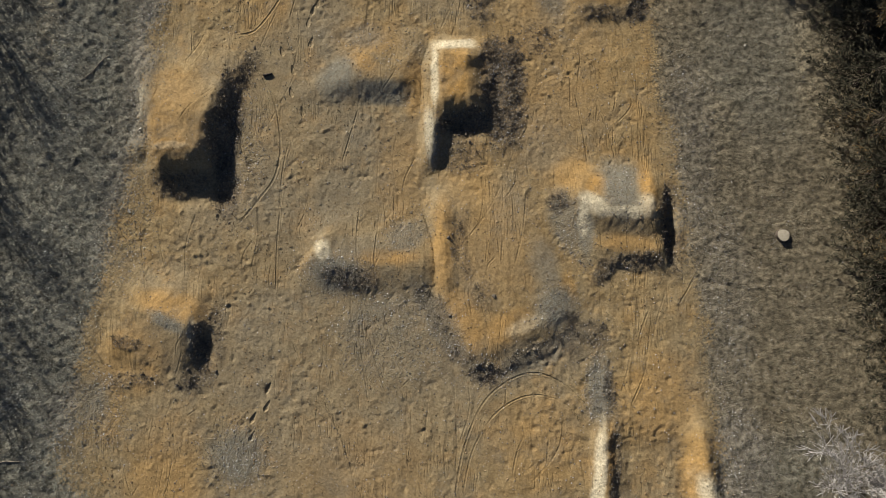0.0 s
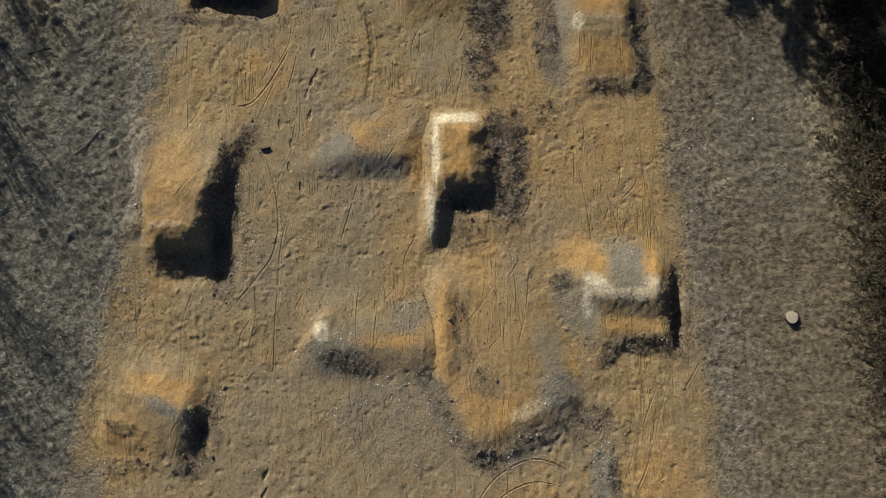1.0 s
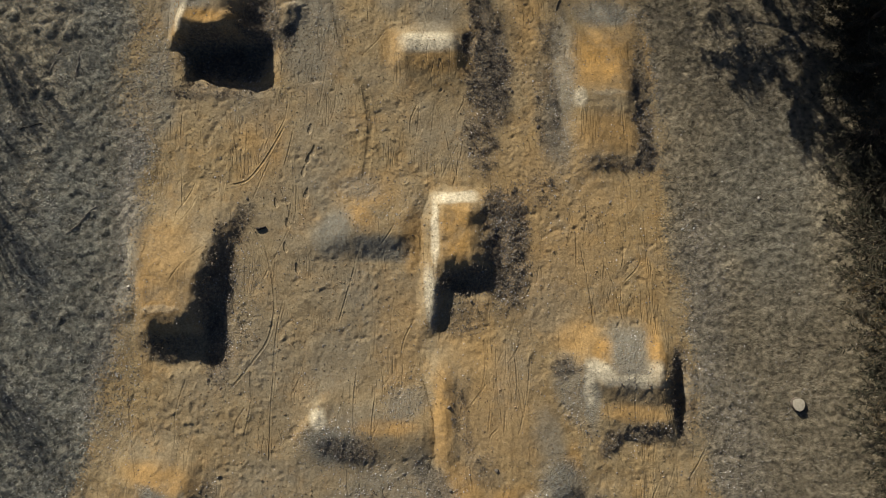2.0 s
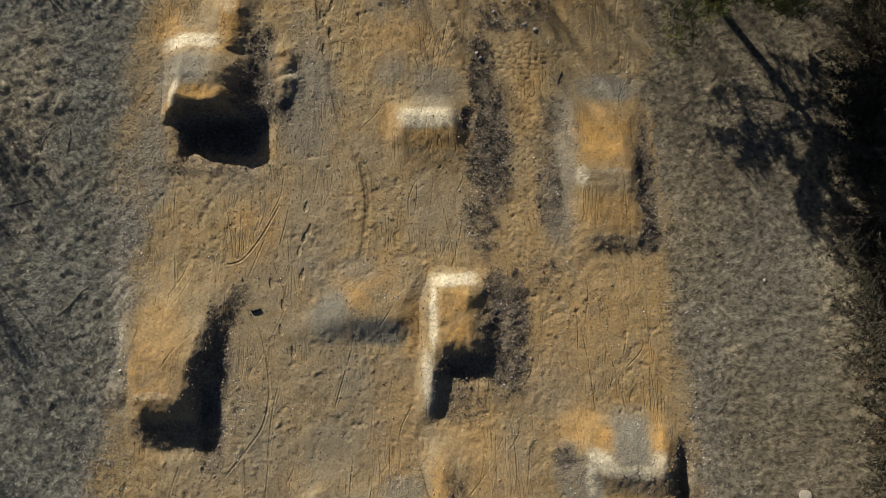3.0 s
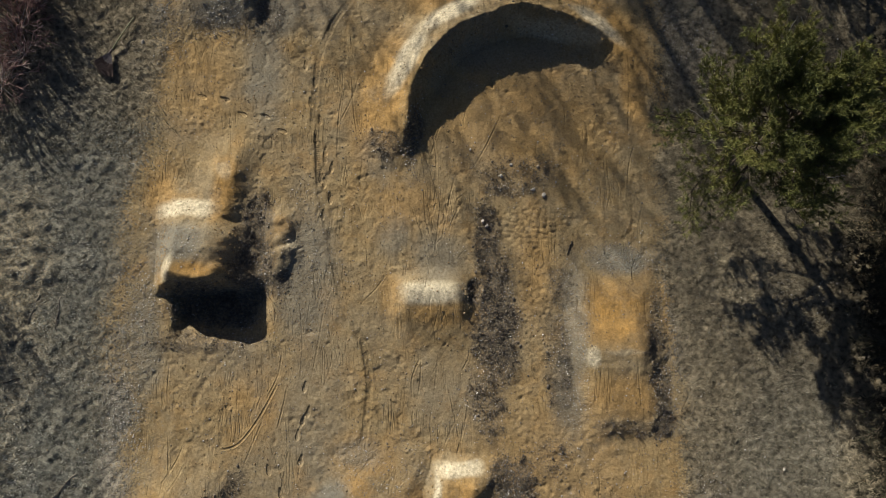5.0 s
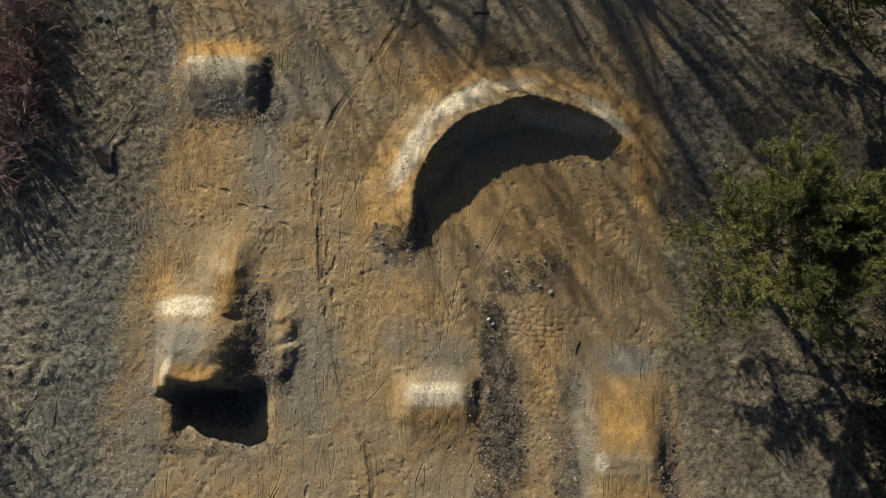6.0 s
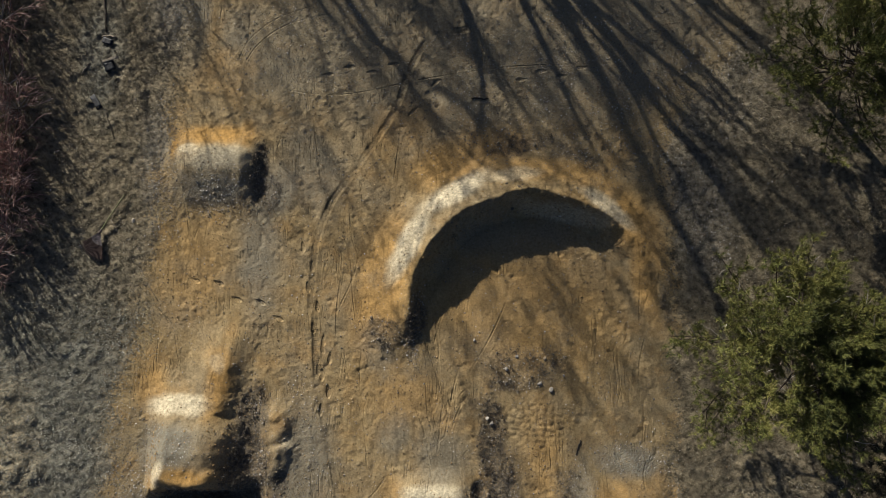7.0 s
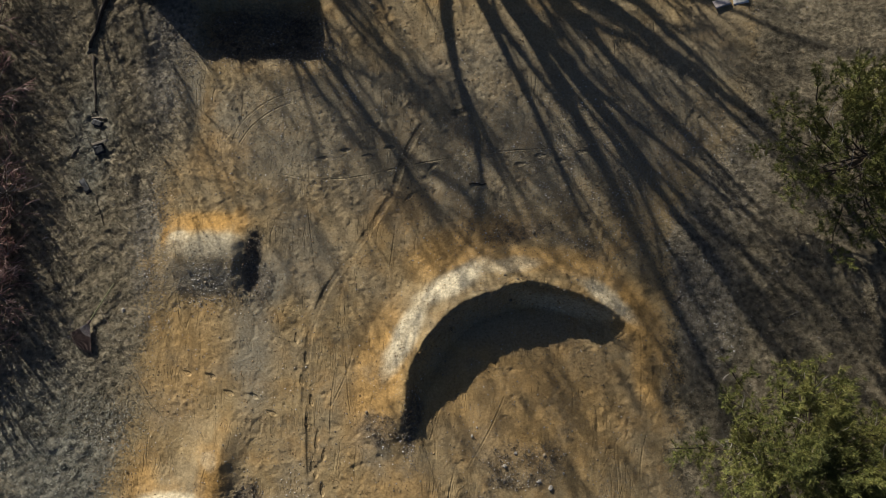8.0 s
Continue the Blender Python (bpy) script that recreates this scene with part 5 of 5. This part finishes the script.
PALE_STONE = plain("pale_stone", (0.30, 0.27, 0.23), (0.55, 0.51, 0.44), 12, 0.85, 0.25, 0.008)


def rock(x, y, size, seed, label):
    rng = np.random.RandomState(seed)
    bm = bmesh.new()
    bmesh.ops.create_icosphere(bm, subdivisions=2, radius=1.0)
    stretch = rng.uniform(0.7, 1.25, 3) * size
    cuts = [(Vector(rng.normal(0, 1, 3)).normalized(), rng.uniform(0.4, 0.75)) for _ in range(12)]
    for v in bm.verts:
        for d, at in cuts:
            over = v.co.dot(d) - at
            if over > 0:
                v.co -= d * over
        v.co = Vector((v.co.x * stretch[0], v.co.y * stretch[1], v.co.z * stretch[2] * 0.6))
    ob = tagged(new("rock", mesh_of(bm, "rock", PALE_STONE)), label, "rock", "loose rocks between the lanes")
    ob.matrix_world = pose(x, y, height_at(x, y) + size * 0.2, 0, 0, float(rng.uniform(0, 360)))


ROCKS = [(2.29, 14.39, 0.075), (0.83, 13.6, 0.07), (0.72, 13.72, 0.085), (2.02, 14.55, 0.08), (1.2, 14.9, 0.06), (1.45, 15.2, 0.05), (2.6, 14.75, 0.05), (-8.15, 5.4, 0.08), (-8.3, 3.2, 0.06), (7.9, 7.7, 0.05), (-9.4, 17.9, 0.04), (-8.35, 18.6, 0.07), (0.4, 15.6, 0.05)]
for k, (rx, ry, rs) in enumerate(ROCKS):
    rock(rx, ry, rs, 200 + k, "pale angular stone lying on churned clay" if k < 7 else "small pale stone lying at the grass edge")


def stick(a, b, radius, material, label, name="stick", seed=0, lift=0.6):
    rng = np.random.RandomState(300 + seed)
    (ax, ay), (bx, by) = a, b
    n = 7
    line = np.array([(ax + (bx - ax) * k / (n - 1), ay + (by - ay) * k / (n - 1)) for k in range(n)])
    line += rng.normal(0, 0.012, line.shape)
    z = sampled(line[:, 0], line[:, 1], "z")["z"]
    z = np.linspace(z[0], z[-1], n) * 0.5 + z * 0.5 + radius * lift
    pts = np.column_stack([line, z])
    v, f = tube(pts, radius * np.linspace(1.1, 0.75, n) * rng.uniform(0.9, 1.1, n), 7)
    bm = bmesh.new()
    vs = [bm.verts.new(p) for p in v]
    for q in f:
        bm.faces.new([vs[i] for i in q])
    bm.faces.new(vs[:7][::-1]), bm.faces.new(vs[-7:])
    tagged(new(name, mesh_of(bm, name, material, True)), label, name)


stick((-9.15, 7.51), (-9.85, 6.76), 0.014, WOOD, "thin weathered stick lying in grey grass", seed=1)
stick((-4.98, 6.91), (-4.74, 6.94), 0.035, DARK_WOOD, "short dark piece of wood on the clay", "wood_piece", 2)
stick((-9.44, 27.13), (-9.80, 25.58), 0.06, DARK_WOOD, "long dark rotten log along the grass edge", "log", 3)
stick((-9.73, 25.86), (-9.88, 25.44), 0.028, WOOD, "pale broken stick beside the rotten log", seed=4)
stick((-9.86, 22.87), (-10.06, 22.57), 0.022, WOOD, "short grey stick lying in the grass", seed=5)
stick((-9.60, 23.64), (-9.24, 23.61), 0.025, WOOD, "short grey board end lying in the grass", seed=6)
stick((-9.82, 21.78), (-9.49, 21.71), 0.02, DARK_WOOD, "short dark stick lying in the grass", seed=7)
stick((-9.33, 21.56), (-9.01, 20.74), 0.012, DARK_WOOD, "thin dark twig lying in the grass", seed=8)
stick((-9.70, 25.34), (-9.49, 23.77), 0.035, DARK_WOOD, "half-buried dark timber along the grass edge", "log", 9, 0.1)
stick((-10.46, 11.81), (-10.73, 11.08), 0.016, WOOD, "grey dead stem among straw tussocks", seed=10)
stick((-11.33, 9.59), (-10.77, 9.75), 0.02, DARK_WOOD, "dark dead branch in the grass", seed=11)
stick((-11.01, -3.04), (-10.49, -3.02), 0.016, WOOD, "pale bare stick lying in grey grass", seed=12)
stick((0.34, 21.86), (0.80, 21.86), 0.022, DARK_WOOD, "short dark stick trodden into the clay", seed=13)
stick((2.97, 13.21), (2.86, 12.87), 0.016, DARK_WOOD, "dark stick end standing out of the bank", seed=14)
stick((5.39, 18.85), (5.65, 19.07), 0.012, WOOD, "thin grey stick on the bare ground", seed=15)
stick((8.22, 18.52), (8.47, 18.63), 0.014, WOOD, "thin grey stick on the bare ground", seed=16)
stick((-9.96, 11.79), (-10.01, 10.96), 0.014, WOOD, "grey dead stem among straw tussocks", seed=17)
stick((-8.94, 18.61), (-7.57, 16.51), 0.009, WOOD, "long thin dead stem lying in the grass", seed=18)


def rake():
    """A leaf rake lying on the grass."""
    (hx, hy), (jx, jy), (lx, ly), (ex, ey) = (-8.60, 19.25), (-9.14, 18.29), (-9.60, 18.01), (-9.00, 17.52)
    z = height_at(jx, jy) + 0.085
    thing = tagged(new("leaf_rake"), "brown fan leaf rake with a green-yellow wooden handle", "rake")
    thing.location = (jx, jy, z)
    pts = [(0, 0, 0.03), ((hx - jx) * 0.5, (hy - jy) * 0.5, 0.04), (hx - jx, hy - jy, 0.02)]
    part("handle", sheet("handle", *tube(pts, [0.016, 0.015, 0.014], 8), HANDLE), thing)
    d = Vector((jx - hx, jy - hy, 0)).normalized()
    part("collar", sheet("collar", *tube([tuple(d * -0.06 + Vector((0, 0, 0.03))), (0, 0, 0.03), tuple(d * 0.06 + Vector((0, 0, 0.025)))], [0.022, 0.026, 0.03], 8), BROWN_PLASTIC), thing)
    a, b = math.atan2(ly - jy, lx - jx), math.atan2(ey - jy, ex - jx)
    ra, rb = math.hypot(lx - jx, ly - jy), math.hypot(ex - jx, ey - jy)
    if b < a:
        b += 2 * math.pi
    n = 22
    # grey on the web paints the shine of the brown plastic
    for name, lo, hi, material, label in (("web", 0.10, 0.48, GREY_PLASTIC, "upper web of the fan, painted grey for its shine"), ("fan", 0.48, 0.93, BROWN_PLASTIC, "ribbed brown fan")):
        bm = bmesh.new()
        rows = []
        for f in np.linspace(lo, hi, 4):
            rows.append([bm.verts.new((math.cos(a + (b - a) * k / (2 * n)) * f * (ra + (rb - ra) * k / (2 * n)), math.sin(a + (b - a) * k / (2 * n)) * f * (ra + (rb - ra) * k / (2 * n)), 0.022 + (0.010 * f if k % 2 else -0.002) + 0.02 * f * (1 - f))) for k in range(2 * n + 1)])
        for p, q in zip(rows[:-1], rows[1:]):
            for k in range(2 * n):
                bm.faces.new((p[k], p[k + 1], q[k + 1], q[k]))
        bmesh.ops.solidify(bm, geom=bm.faces[:], thickness=0.003)
        part(name, mesh_of(bm, name, material), thing, label)
    for k in range(n):
        w = a + (b - a) * (k + 0.5) / n
        reach = ra + (rb - ra) * (k + 0.5) / n
        c, s = math.cos(w), math.sin(w)
        line = [(c * reach * 0.92, s * reach * 0.92, 0.03), (c * reach, s * reach, 0.025), (c * reach * 1.02, s * reach * 1.02, -0.035)]
        part("tine", sheet("tine", *tube(line, [0.007, 0.006, 0.004], 4), BROWN_PLASTIC), thing)


rake()


def stump(x, y):
    thing = tagged(new("tree_stump"), "low sawn tree stump with pale cut face in the grass", "stump")
    z = height_at(x, y)
    thing.location = (x, y, z - 0.03)
    rng = np.random.RandomState(71)
    lump = 1 + 0.05 * np.sin(np.arange(20) * 0.94) + rng.uniform(-0.03, 0.03, 20)
    for name, profile, material in (("bark", [(0.20, 0.0), (0.172, 0.05), (0.163, 0.10), (0.150, 0.104)], BARK), ("cut_face", [(0.152, 0.098), (0.148, 0.112), (0.08, 0.116), (0.004, 0.115)], CUT_WOOD)):
        bm = bmesh.new()
        rings = [[bm.verts.new((r * lump[k] * math.cos(k * math.pi / 10), r * lump[k] * math.sin(k * math.pi / 10), h)) for k in range(20)] for r, h in profile]
        for p, q in zip(rings[:-1], rings[1:]):
            for k in range(20):
                bm.faces.new((p[k], p[(k + 1) % 20], q[(k + 1) % 20], q[k]))
        part(name, mesh_of(bm, name, material), thing)
    for k in range(7):
        w = k * 0.9 + 0.2
        pts, rad = bough(rng, (0.19 * math.cos(w), 0.19 * math.sin(w), 0.03), (math.cos(w), math.sin(w), 0.25), rng.uniform(0.12, 0.3), 0.006, 0.3, 5)
        part("sucker", sheet("sucker", *tube(pts, rad, 4), DEAD_TWIG), thing)


stump(8.48, 2.54)


def slab(name, a, b, width, thick, material, label, category, tilt=4.0, lift=0.0):
    """A board or panel from a to b, with softened edges."""
    (ax, ay), (bx, by) = a, b
    length, turn = math.hypot(bx - ax, by - ay), math.degrees(math.atan2(by - ay, bx - ax))
    bm = bmesh.new()
    bmesh.ops.create_cube(bm, size=1.0)
    bmesh.ops.scale(bm, vec=(length, width, thick), verts=bm.verts)
    bmesh.ops.subdivide_edges(bm, edges=bm.edges[:], cuts=3, use_grid_fill=True)
    for v in bm.verts:
        v.co.z += 0.25 * thick * math.sin(v.co.x * 9 / length) + 0.1 * width * (v.co.y / width) ** 2
    bmesh.ops.bevel(bm, geom=[e for e in bm.edges if e.calc_face_angle(0) > 0.9], offset=thick * 0.25, segments=2, affect="EDGES")
    cx, cy = (ax + bx) / 2, (ay + by) / 2
    ob = tagged(new(name, mesh_of(bm, name, material, True)), label, category)
    ob.matrix_world = pose(cx, cy, height_at(cx, cy) + thick / 2 + lift, tilt, -tilt / 2, turn)


slab("plastic_tray", (-9.43, 22.72), (-9.17, 22.81), 0.26, 0.05, BLACK_PLASTIC, "crumpled black plastic tray in the grass", "tray", 6, 0.01)
slab("board", (-9.49, 22.87), (-9.05, 23.00), 0.07, 0.025, WOOD, "short pale board lying over black plastic", "board", 8, 0.07)
slab("plastic_scrap", (-9.72, 21.96), (-9.47, 21.59), 0.16, 0.03, BLACK_PLASTIC, "torn black plastic scrap in the grass", "scrap", 5, 0.01)
slab("plastic_scrap", (-9.56, 23.53), (-9.28, 23.43), 0.16, 0.03, BLACK_PLASTIC, "torn black plastic scrap beside a board end", "scrap", 5, 0.01)
slab("white_panel", (7.36, 26.84), (7.75, 26.90), 0.22, 0.02, WHITE_PLASTIC, "white plastic panel lying on bare ground", "panel", 12, 0.02)
slab("dark_panel", (6.84, 26.71), (7.27, 26.87), 0.25, 0.02, GREY_PLASTIC, "grey-green panel lying beside a white one", "panel", -8, 0.02)
